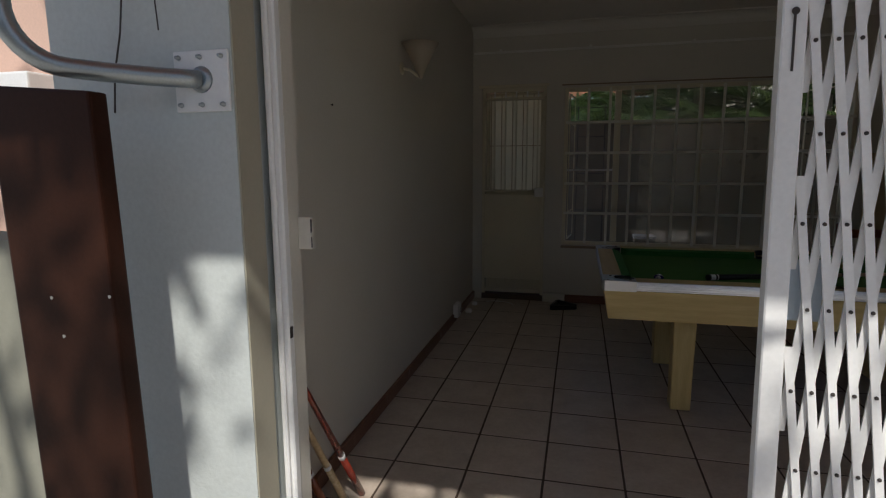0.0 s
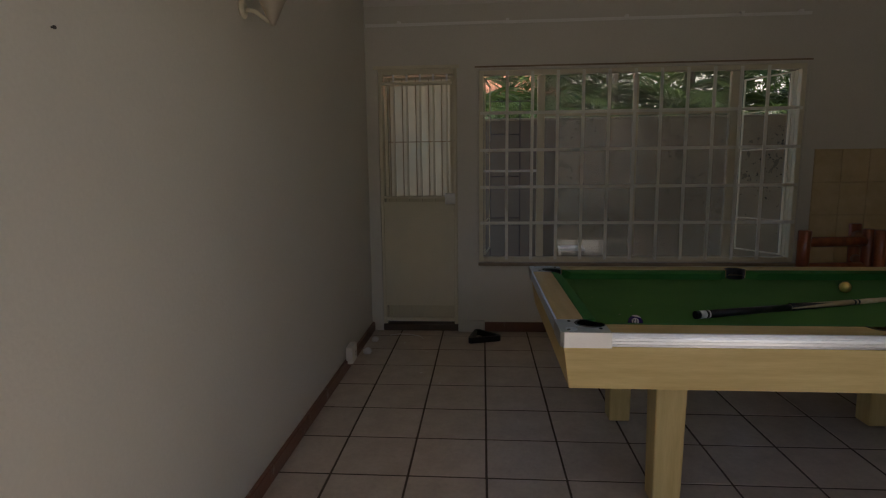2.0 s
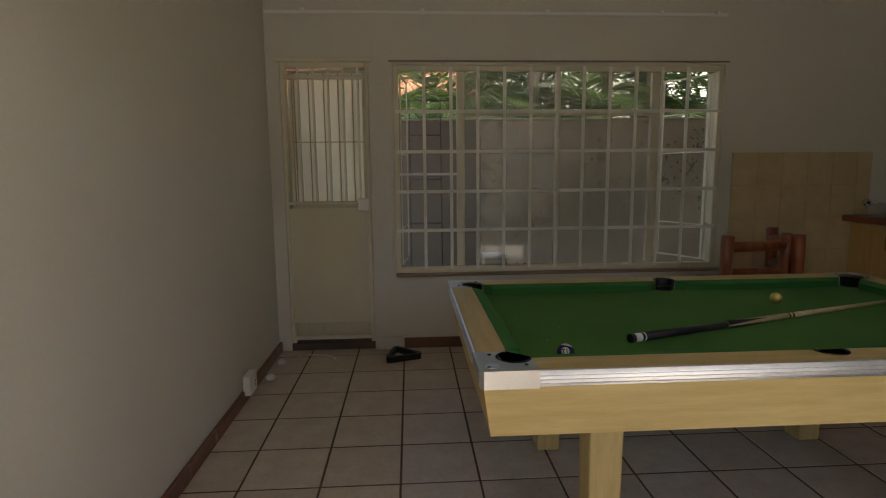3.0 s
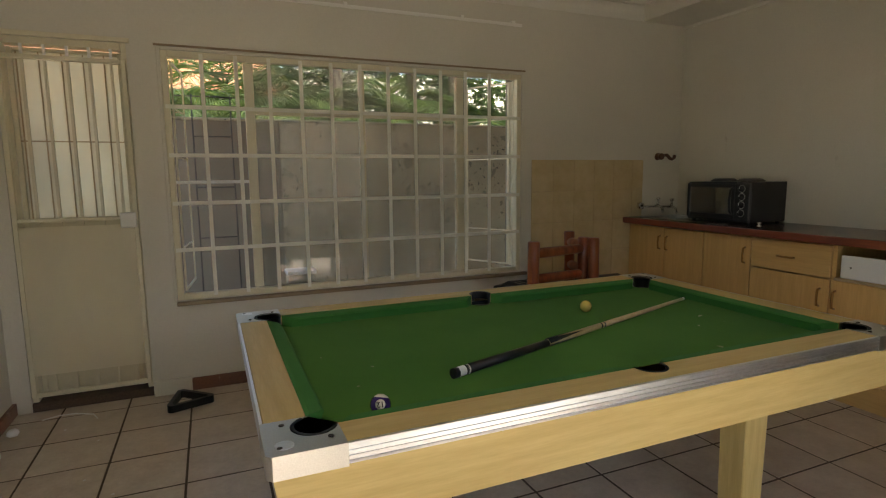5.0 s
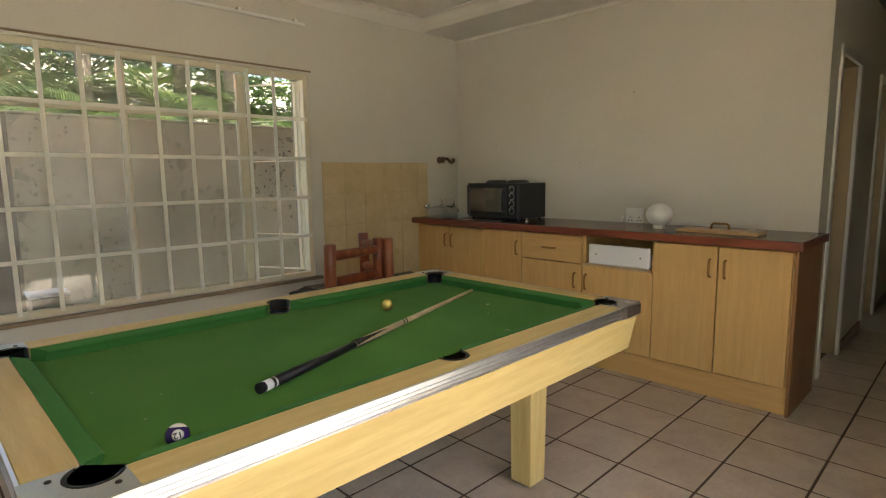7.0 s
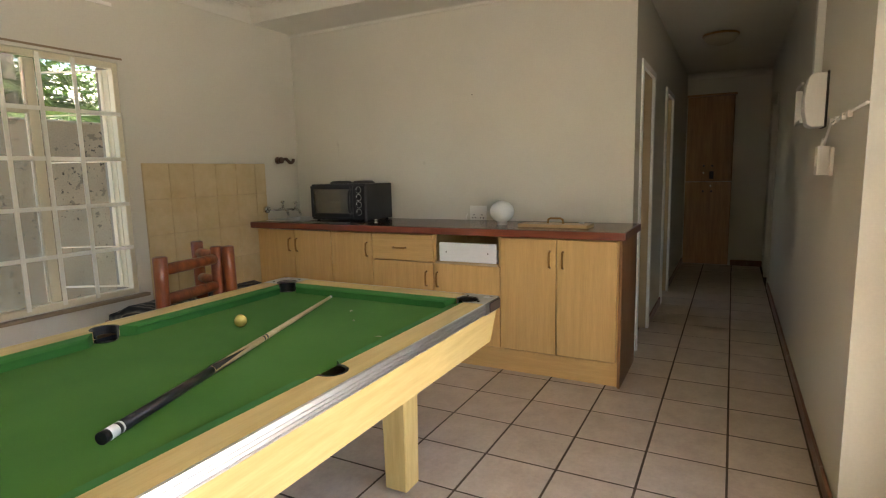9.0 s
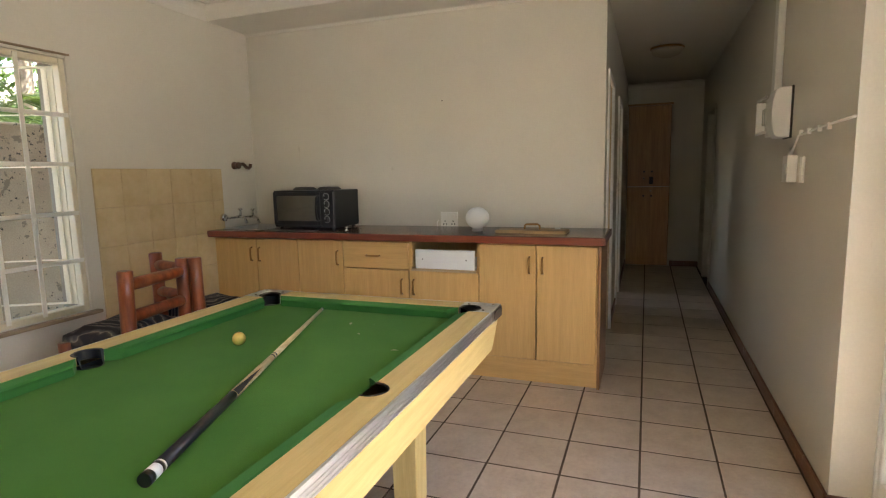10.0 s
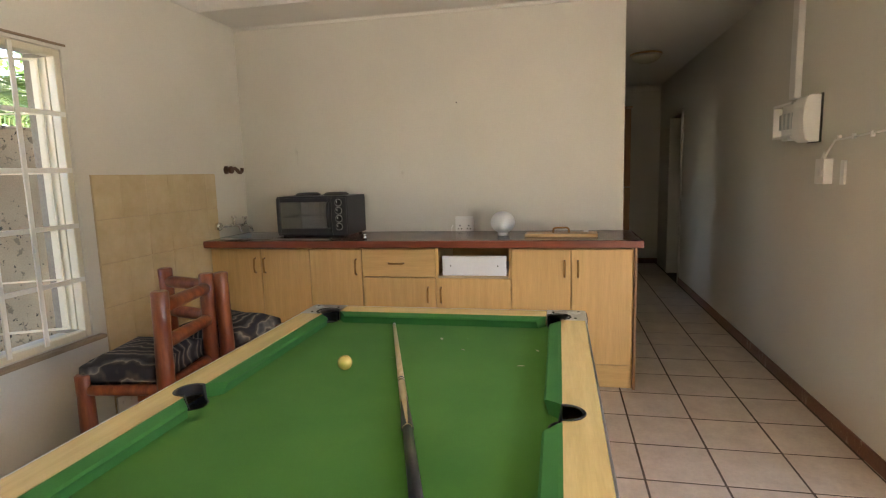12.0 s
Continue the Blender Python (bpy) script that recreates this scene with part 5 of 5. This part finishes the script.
tube(bm, [(3.93, 0.02, 1.37), (3.90, 0.012, 1.41), (3.84, 0.008, 1.463), (3.70, 0.007, 1.466), (3.55, 0.007, 1.475), (3.42, 0.007, 1.478), (OPEN_R + 0.001, 0.006, 1.483)], 0.0055, 8)
part("cable", bm, PLASTIC, cb)
bm = bmesh.new()
tube(bm, [(3.935, 0.02, 1.371), (3.915, 0.016, 1.40)], 0.011, 8)
part("gland", bm, PLASTIC, cb)
for x in (3.80, 3.66, 3.50, 3.37):
    part("clip", boxes((x - 0.007, x + 0.007, 0.001, 0.016, 1.458, 1.484)), PLASTIC, cb)


# ---- entrance: frame, trellis gate, glazed side leaf ----
# Thin sheet carrying the reveal's shade as a darkened wall colour.
structure("entrance_reveal", boxes((0.0805, 0.0845, 1.927, 2.0175, 0, OPEN_TOP)), painted("reveal_shade_paint", (0.42, 0.39, 0.30), 0.55), "thin yellowish sheet on the reveal, darkened to look shaded", "wall")
ef = base("door_frame_entrance", (0, 0, 0), "chipped white steel frame of the wide entrance", "door frame", kind="structure")
part("jamb", rounded(0.004, [(0.1005, 0.116, 2.018, 2.032, 0, OPEN_TOP), (0.1005, 0.128, 2.032, 2.06, 0, OPEN_TOP)], 1), WHITE, ef)
part("jamb", rounded(0.004, [(OPEN_R - 0.026, OPEN_R - 0.001, 2.03, 2.165, 0, OPEN_TOP)], 1), WHITE, ef)
part("head", rounded(0.004, [(0.13, OPEN_R - 0.028, 2.03, 2.11, OPEN_TOP - 0.05, OPEN_TOP)], 1), WHITE, ef)
part("jamb_stop", rounded(0.004, [(0.1005, 0.125, 2.061, 2.122, 0, OPEN_TOP)], 1), WALL, ef, "grey shaded inner jamb")
part("strike_plate", rounded(0.002, [(0.1255, 0.166, 2.106, 2.121, 1.095, 1.180)], 1), WALL, ef, "painted strike plate with a chipped edge")
part("strike_recess", boxes((0.1635, 0.1665, 2.1045, 2.1058, 1.10, 1.128), (0.1625, 0.1665, 2.1045, 2.1058, 1.14, 1.175)), IRON, ef, "dark chips along the plate's edge")
part("keep_slot", boxes((0.1282, 0.1295, 2.036, 2.05, 0.87, 0.90)), IRON, ef)
structure("wall_reveal", boxes((OPEN_R, OPEN_R + 0.004, 1.925, SW - T, 0, OPEN_TOP)), WALL, "painted reveal of the entrance", "wall")

sl = base("glazed_leaf", (0, 0, 0), "white steel glazed door leaf folded beside the entrance", "door")
gx0, gx1 = 2.55, OPEN_R - 0.028
ly0, ly1 = 2.122, 2.162
part("leaf_frame", rounded(0.004, [(gx1 - 0.03, gx1, ly0, ly1, 0.01, OPEN_TOP - 0.06), (gx0, gx0 + 0.05, ly0, ly1, 0.01, OPEN_TOP - 0.06), (gx0 + 0.05, gx1 - 0.03, ly0, ly1, 0.01, 0.18), (gx0 + 0.05, gx1 - 0.03, ly0, ly1, 0.84, 0.90), (gx0 + 0.05, gx1 - 0.03, ly0, ly1, OPEN_TOP - 0.12, OPEN_TOP - 0.06)], 1), WHITE, sl)
for z0, z1 in ((0.18, 0.84), (0.90, OPEN_TOP - 0.12)):
    part("pane", boxes((gx0 + 0.05, gx1 - 0.03, 2.14, 2.144, z0, z1)), GLASS, sl)

tg = base("trellis_gate", (0, 0, 0), "white steel expanding trellis gate drawn partly across the entrance", "security gate")
GX, GY, GZ0, GZ1 = 1.212, 1.985, 0.03, 2.06
part("lock_post", rounded(0.003, [(GX, GX + 0.042, GY - 0.02, GY + 0.015, GZ0, GZ1)], 1), WHITE, tg, "white painted lock post")
part("key_slot", boxes((GX + 0.018, GX + 0.022, GY - 0.0225, GY - 0.0205, 1.48, 1.58)), IRON, tg, "dark key slot")
bm = bmesh.new()
lathe(bm, [(0.007, -0.003), (0.005, 0.0)], (GX + 0.02, GY - 0.0205, 1.585), 10, "y")
part("key_hole", bm, IRON, tg)
GEND = GX + 0.62
part("track", boxes((GX, OPEN_R - 0.045, GY - 0.015, GY + 0.012, GZ1 + 0.002, OPEN_TOP - 0.002)), WHITE, tg)
part("end_post", rounded(0.003, [(GEND, GEND + 0.035, GY - 0.02, GY + 0.015, GZ0, GZ1)], 1), WHITE, tg)
COL, ROW, ZR = 0.037, 0.168, 1.535          # columns and rows of rivets
lean = COL / 2 / ROW
lo, hi = GX + 0.050, GEND - 0.008


def slat(x0, sgn, yy):
    """A straight flat bar through x0 at height ZR; sgn: the way it leans going down."""
    k = sgn * lean
    z0, z1 = GZ0, GZ1
    ends = sorted((ZR - (lo - x0) / k, ZR - (hi - x0) / k))
    z0, z1 = max(z0, ends[0]), min(z1, ends[1])
    if z1 - z0 < 0.05:
        return
    bm = bmesh.new()
    w = 0.0078
    q = [[bm.verts.new((x0 + k * (ZR - z) + ox, yy + oy, z)) for ox, oy in ((-w, 0), (w, 0), (w, 0.004), (-w, 0.004))] for z in (z0, z1)]
    for i in range(4):
        bm.faces.new((q[0][i], q[0][(i + 1) % 4], q[1][(i + 1) % 4], q[1][i]))
    bm.faces.new(q[0][::-1])
    bm.faces.new(q[1])
    part("lattice_bar", bm, WHITE, tg)


for c in range(-9, 27):
    slat(GX + 0.06 + c * COL, 1, GY - 0.008)
    slat(GX + 0.06 + c * COL, -1, GY + 0.003)
for k in range(-2, 9):
    for c in range(7):
        bm = bmesh.new()
        x = GX + 0.06 + (c + (0.5 if k % 2 else 0)) * COL
        lathe(bm, [(0.004, 0.0), (0.0035, -0.003), (0.002, -0.004)], (x, GY - 0.0085, ZR - ROW * k), 8, "y")
        part("rivet", bm, IRON, tg)
part("cover_sheet", rounded(0.003, [(GX + 0.045, GX + 0.115, GY + 0.022, GY + 0.027, 1.0, 1.125)], 1), painted("pale_blue_sheet", (0.55, 0.63, 0.70), 0.35), tg, "pale blue lock cover plate")
for ob in tg.children:                      # the hanging gate leans a little towards the opening
    if not ob.name.startswith("track"):
        for v in ob.data.vertices:
            v.co.x -= 0.02 * (v.co.z - 0.65)



# ---- outside, by the entrance ----
bp = base("pipe_bracket", (0, 1.925, 0), "bent galvanised pipe on a bolted white wall plate", "pipe bracket")
part("plate", rounded(0.002, [(-0.066, 0.076, -0.008, -0.001, 1.437, 1.572)], 1), WHITE, bp, "white painted wall plate")
for x in (-0.05, 0.005, 0.06):
    for z in (1.452, 1.557):
        bm = bmesh.new()
        lathe(bm, [(0.006, -0.008), (0.006, -0.012), (0.0042, -0.013), (0.004, -0.019), (0.0025, -0.020)], (x, 0, z), 6, "y")
        part("bolt", bm, GALV, bp)
bm = bmesh.new()
pp = [(0.005, -0.008, 1.508), (-0.02, -0.03, 1.508), (-0.07, -0.08, 1.508), (-0.13, -0.14, 1.510), (-0.17, -0.18, 1.513)]
for k in range(1, 8):
    a = radians(k * 12)
    pp.append((-0.17 - 0.075 * math.sin(a), -0.18 - 0.075 * math.sin(a), 1.513 + 0.115 * (1 - math.cos(a))))
pp.append((pp[-1][0] - 0.012, pp[-1][1] - 0.012, 2.1))
tube(bm, pp, 0.0205, 16)
part("pipe", bm, GALV, bp, "galvanised steel pipe")
bm = bmesh.new()
lathe(bm, [(0.030, -0.008), (0.027, -0.013), (0.021, -0.018)], (0.005, 0, 1.508), 16, "y")
part("weld", bm, GALV, bp)

hw = base("hanging_wire", (0, 1.925, 0), "thin dark wire hanging down the outside wall", "wire")
bm = bmesh.new()
tube(bm, [(-0.17, -0.01, 2.45), (-0.18, -0.012, 1.75), (-0.20, -0.012, 1.62), (-0.225, -0.012, 1.53), (-0.235, -0.012, 1.44)], 0.0022, 6)
part("wire", bm, IRON, hw)
bm = bmesh.new()
tube(bm, [(-0.09, -0.01, 2.45), (-0.10, -0.012, 1.7), (-0.095, -0.012, 1.62)], 0.0016, 6)
part("wire", bm, IRON, hw)

# The sun reaches this wall, so its missing shade is painted in as olive-grey.
structure("wall_low", boxes((-2.6, -0.425, 1.93, 2.10, -0.02, 1.12)), painted("low_wall_shade_paint", (0.27, 0.265, 0.21), 0.8), "low wall beside the entrance pier, its olive-grey darkened for shade", "wall")
panel = base("brown_gate_leaf", (0, 0, 0), "dark brown varnished wooden gate leaf standing by the pier", "gate leaf")
bm = rounded(0.006, [(-0.305, -0.047, 1.70, 1.745, 0.0, 1.455)])
for v in bm.verts:
    v.co.x -= 0.04 * v.co.z / 1.455
    v.co.z += 0.08 * (-0.02 - v.co.x) * (v.co.z > 1)
part("leaf", bm, BROWN, panel)
for x, z in ((-0.083, 1.05), (-0.2325, 1.04), (-0.211, 0.957)):
    bm = bmesh.new()
    lathe(bm, [(0.004, -0.002), (0.003, 0.0)], (x, 1.70, z), 8, "y")
    part("nail", bm, STEEL, panel)

side = structure("side_wall", boxes((-2.6, -0.80, 2.9, 3.1, -0.02, 2.6)), PINK, "warm brown plastered wall of the side passage", "wall")
lb = base("white_ledge", (0, 0, 0), "white painted ledge on the side passage wall", "ledge")
part("ledge", rounded(0.01, [(-2.2, -1.45, 2.72, 2.88, 1.62, 1.72)]), WHITE, lb)


# ---- yard beyond the window ----
yw = base("yard_wall", (0, 0, 0), "stained grey plastered boundary wall of the back yard", "wall", kind="structure")
part("wall", boxes((1.545, 9.0, 8.0, 8.22, -0.06, 1.80)), CONCRETE, yw, "speckled grey concrete wall")
# The left stretch has one darker, even colour.
part("wall", boxes((-3.0, 1.543, 8.01, 8.22, -0.06, 1.80)), painted("dark_left_wall", (0.20, 0.17, 0.135), 0.9, 0.08, 0.15, 0.3), yw, "smooth darker left stretch of the wall")
part("coping", rounded(0.006, [(-3.0, 9.0, 7.985, 8.235, 1.80, 1.825)], 1), CONCRETE, yw)
# Guessed box, added where a pale patch stands low in the window.
sb2 = base("storage_bin", (1.50, 6.72, -0.06), "grey box with a white lid, placed for a pale patch", "bin")
part("tub", rounded(0.012, [(-0.10, 0.10, -0.08, 0.08, 0.0, 0.62)]), DULL_GREY, sb2)
part("lid", rounded(0.01, [(-0.108, 0.108, -0.088, 0.088, 0.622, 0.65)]), PAPER, sb2, "white lid")
rk = base("steel_trellis", (0, 0, 0), "thin dark steel trellis leaning against the yard wall", "trellis")
for x in (0.80, 1.12):
    bm = bmesh.new()
    tube(bm, [(x, 7.80, -0.058), (x, 7.95, 2.02)], 0.007, 6)
    part("upright", bm, IRON, rk)
for z in (0.75, 1.2, 1.65, 2.0):
    bm = bmesh.new()
    y = 7.80 + 0.15 * (z + 0.06) / 2.08
    tube(bm, [(0.66 if z > 1.9 else 0.795, y, z), (1.22 if z > 1.9 else 1.125, y, z)], 0.006, 6)
    part("rung", bm, IRON, rk)


def palm(x, y, z, n, length, seed, trunk=True):
    rng = random.Random(seed)
    t = base("palm_tree", (x, y, -0.06), "green feathery palm behind the boundary wall", "palm", "palms behind the wall")
    if trunk:
        bm = bmesh.new()
        tube(bm, [(0, 0, 0), (0.03, 0.02, z * 0.5), (0.02, 0.0, z)], [0.11, 0.085, 0.075], 10)
        part("trunk", bm, BARK, t)
    for k in range(n):
        a = 2 * math.pi * (k + rng.random() * 0.7) / n
        lift = rng.uniform(0.25, 1.25)
        ln = length * rng.uniform(0.8, 1.15)
        bm = bmesh.new()
        spine = []
        for i in range(15):
            s = i / 14
            out = ln * (s * math.cos(lift) + 0.25 * s * s)
            up = ln * (s * math.sin(lift) - 0.75 * s * s)
            spine.append(Vector((math.cos(a) * out, math.sin(a) * out, z + up)))
        tube(bm, spine, [0.014 * (1 - 0.8 * i / 14) for i in range(15)], 4)
        side = Vector((-math.sin(a), math.cos(a), 0))
        for i in range(2, 14):
            for sub in (0, 0.33, 0.67):
                p = spine[i].lerp(spine[min(14, i + 1)], sub)
                d = (spine[min(14, i + 1)] - spine[i - 1]).normalized()
                s = (i + sub) / 14
                ll = ln * 0.34 * math.sin(math.pi * min(1, 0.15 + 0.85 * s)) ** 0.6 * rng.uniform(0.85, 1.1)
                for sg in (1, -1):
                    q = p + (d * 0.65 + side * sg * 0.8).normalized() * ll + Vector((0, 0, -0.28 * ll * rng.uniform(0.5, 1.4)))
                    w = d * 0.0075
                    m1 = p.lerp(q, 0.55) + Vector((0, 0, 0.04 * ll))
                    f = [bm.verts.new(c) for c in (p - w, p + w, m1 + w * 0.8, q, m1 - w * 0.8)]
                    bm.faces.new(f)
        part("frond", bm, PALM, t)
    return t


for k, (x, y, z, n, ln) in enumerate(((0.35, 9.6, 2.1, 13, 1.5), (0.95, 8.9, 1.9, 12, 1.3), (1.7, 9.3, 2.0, 15, 1.5), (2.4, 9.9, 2.2, 15, 1.7), (2.75, 8.9, 1.8, 13, 1.2), (3.4, 9.4, 2.1, 15, 1.6),
                                       (4.2, 9.9, 2.2, 15, 1.7), (4.7, 9.0, 1.9, 13, 1.4), (5.6, 9.6, 2.1, 15, 1.7), (6.8, 10.2, 2.2, 14, 1.8), (3.0, 11.2, 2.8, 14, 1.9), (5.0, 11.5, 2.9, 14, 2.0), (1.2, 11.0, 2.7, 14, 1.9),
                                       # Tall palms: crowns above the window's view, added to cut its light.
                                       (2.5, 9.3, 3.6, 24, 2.0), (4.1, 9.1, 3.6, 22, 1.9), (5.2, 9.1, 3.5, 22, 1.9), (3.9, 10.3, 4.3, 22, 2.1), (5.9, 9.7, 4.0, 22, 2.1))):
    palm(x, y + 0.6, z, n, ln, 3 + 7 * k)


def shrub(x, y, w, h, count, seed):
    """A dense dark hedge shrub: a few stems and many small leaves with gaps."""
    rng = random.Random(seed)
    t = base("hedge_shrub", (x, y, -0.06), "dense dark green shrub behind the palms", "shrub", "shrubs behind the palms")
    bm = bmesh.new()
    for k in range(5):
        a = 1.3 * k
        tube(bm, [(0, 0, 0), (0.2 * math.cos(a), 0.2 * math.sin(a), h * 0.4), (w * 0.3 * math.cos(a), w * 0.3 * math.sin(a), h * 0.8)], [0.04, 0.025, 0.01], 5)
    part("stem", bm, BARK, t)
    bm = bmesh.new()
    for k in range(count):
        c = Vector((rng.gauss(0, w * 0.33), rng.gauss(0, w * 0.25), h * (0.25 + 0.8 * rng.random() ** 0.8)))
        sz = rng.uniform(0.05, 0.11)
        u = Vector((rng.uniform(-1, 1), rng.uniform(-1, 1), rng.uniform(-0.8, 0.4))).normalized()
        v = u.cross(Vector((rng.uniform(-1, 1), rng.uniform(-1, 1), 1))).normalized() * 0.4
        bm.faces.new([bm.verts.new(c + q * sz) for q in (-u, v, u, -v)])
    part("leaves", bm, LEAF, t)


for k, (x, w, h) in enumerate(((2.3, 2.0, 3.1), (3.7, 2.2, 3.5), (5.2, 2.2, 3.2), (6.7, 2.2, 3.6), (8.3, 2.4, 3.4), (0.9, 1.3, 2.6))):
    shrub(x, 12.2 + 0.3 * (k % 2), w, h, 1500, 50 + k)

nh = base("neighbour_house", (0, 0, 0), "pink plastered neighbour house with clay tiled roof", "house")
part("wall", boxes((-4.0, 2.0, 13.0, 13.3, -0.06, 2.5)), PINK, nh)
part("window", boxes((-0.2, 0.9, 12.97, 12.995, 1.2, 2.1)), PAPER, nh, "white curtained window")
part("fascia", boxes((-4.3, 2.3, 12.6, 13.5, 2.5, 2.62)), WHITE, nh)
bm = bmesh.new()
for v in box(bm, -4.3, 2.3, 12.55, 16.0, 2.63, 2.69):
    if v.co.y > 14:
        v.co.z += 1.6
part("roof", bm, TERRA, nh, "clay tiled roof")
gh = base("garden_house", (0, 0, 0), "pale plastered house glimpsed between the palms", "house")
part("wall", boxes((2.6, 12.0, 15.0, 15.3, -0.06, 3.6)), painted("pale_house", (0.74, 0.70, 0.62), 0.8), gh)
part("window", boxes((5.0, 6.2, 14.96, 14.99, 1.2, 2.4)), BLACK, gh)


# ---- unseen wall added in front of the house to block low sky light ----
structure("garden_wall", boxes((-6.0, 14.0, -5.3, -5.1, -0.02, 3.2)), painted("sky_block_plaster", (0.36, 0.36, 0.31), 0.85, 0.08, 0.1, 0.3), "unseen plain wall added to block low sky light from the entrance", "wall")


# ---- tree that dapples the entrance ----
tree = base("garden_tree", (0.5, -1.2, -0.02), "unseen leafy garden tree, crown widened to shade the entrance", "tree")
bm = bmesh.new()
tube(bm, [(0, 0, 0), (0.05, 0.03, 1.2), (0.0, 0.1, 2.4)], [0.16, 0.12, 0.09], 12)
part("trunk", bm, BARK, tree)
rng = random.Random(4)
for k in range(9):
    a = k * 0.7
    bm = bmesh.new()
    e = Vector((1.9 * math.cos(a), 1.9 * math.sin(a), 3.6 + 0.7 * math.sin(k * 2.1)))
    tube(bm, [(0, 0.1, 2.3), e * 0.5 + Vector((0, 0, 1.2)), e], [0.05, 0.03, 0.012], 6)
    part("limb", bm, BARK, tree)
bm = bmesh.new()
for k in range(1300):
    c = Vector((rng.gauss(0, 1.15), rng.gauss(0, 1.1), 3.9 + rng.gauss(0, 0.75)))
    s = rng.uniform(0.05, 0.10)
    u = Vector((rng.uniform(-1, 1), rng.uniform(-1, 1), rng.uniform(-0.6, 0.6))).normalized()
    v = u.cross(Vector((rng.uniform(-1, 1), rng.uniform(-1, 1), 1))).normalized() * 0.45
    bm.faces.new([bm.verts.new(c + q * s) for q in (-u, v * 0.9, u, -v * 0.9)])
# Extra leaves widen the unseen crown to thin the sun on the entrance floor.
for k in range(550):
    c = Vector((rng.uniform(0.75, 3.5) if k % 3 else rng.uniform(2.0, 3.5), 0.42 + rng.gauss(0, 0.30), 3.9 + rng.gauss(0, 0.22)))
    s = rng.uniform(0.05, 0.10)
    u = Vector((rng.uniform(-1, 1), rng.uniform(-1, 1), rng.uniform(-0.6, 0.6))).normalized()
    v = u.cross(Vector((rng.uniform(-1, 1), rng.uniform(-1, 1), 1))).normalized() * 0.45
    bm.faces.new([bm.verts.new(c + q * s) for q in (-u, v * 0.9, u, -v * 0.9)])
part("crown", bm, LEAF, tree)


# ---- tiles, last ----
sp = structure("wall_tiles", boxes((3.128, 4.19, NW - 0.006, NW - 0.001, 0.0, 1.392)), PALE_GROUT, "cream glazed wall tiles beside the window", "tiles")
PW, PH = 0.19, 0.2385
bm = rounded(0.0025, [(0.0008, PW - 0.0008, -0.008, -0.0005, 0.0012, PH - 0.0012)], 1)
tile_mesh = finish("tile", bm, SPLASH)
cut_mesh = finish("cut_tile", rounded(0.0025, [(0.0015, 1.062 - 5 * PW - 0.0008, -0.008, -0.0005, 0.0012, PH - 0.0012)], 1), SPLASH)
for i in range(6):
    for k in range(5):
        ob = new("tile", tile_mesh if i < 5 else cut_mesh)
        ob.parent = sp
        ob.location = (3.128 + i * PW, NW - 0.006, 1.392 - (k + 1) * PH)

bm = rounded(0.003, [(0.0036, PITCH - 0.0036, 0.0036, PITCH - 0.0036, -0.012, 0.0)], 1)
floor_tile = finish("tile", bm, TILE)
rng = random.Random(7)
for i in range(-12, 16):
    for k in range(-4, 10):
        x, y = TX + i * PITCH, TY + k * PITCH
        if x + PITCH < LW or x > CE or y + PITCH < 2.0 or y > NW:
            continue
        if x > KW + 0.05 and y > CN + 0.05:
            continue
        if x > OPEN_R and y + PITCH < SW + 0.02:
            continue
        if x > FX + 0.1 and y > 3.25:
            continue
        ob = new("tile", floor_tile)
        ob.parent = floor
        ob.matrix_basis = pose(x, y, rng.uniform(-0.0006, 0.0004), rng.uniform(-0.06, 0.06), rng.uniform(-0.06, 0.06), 0)
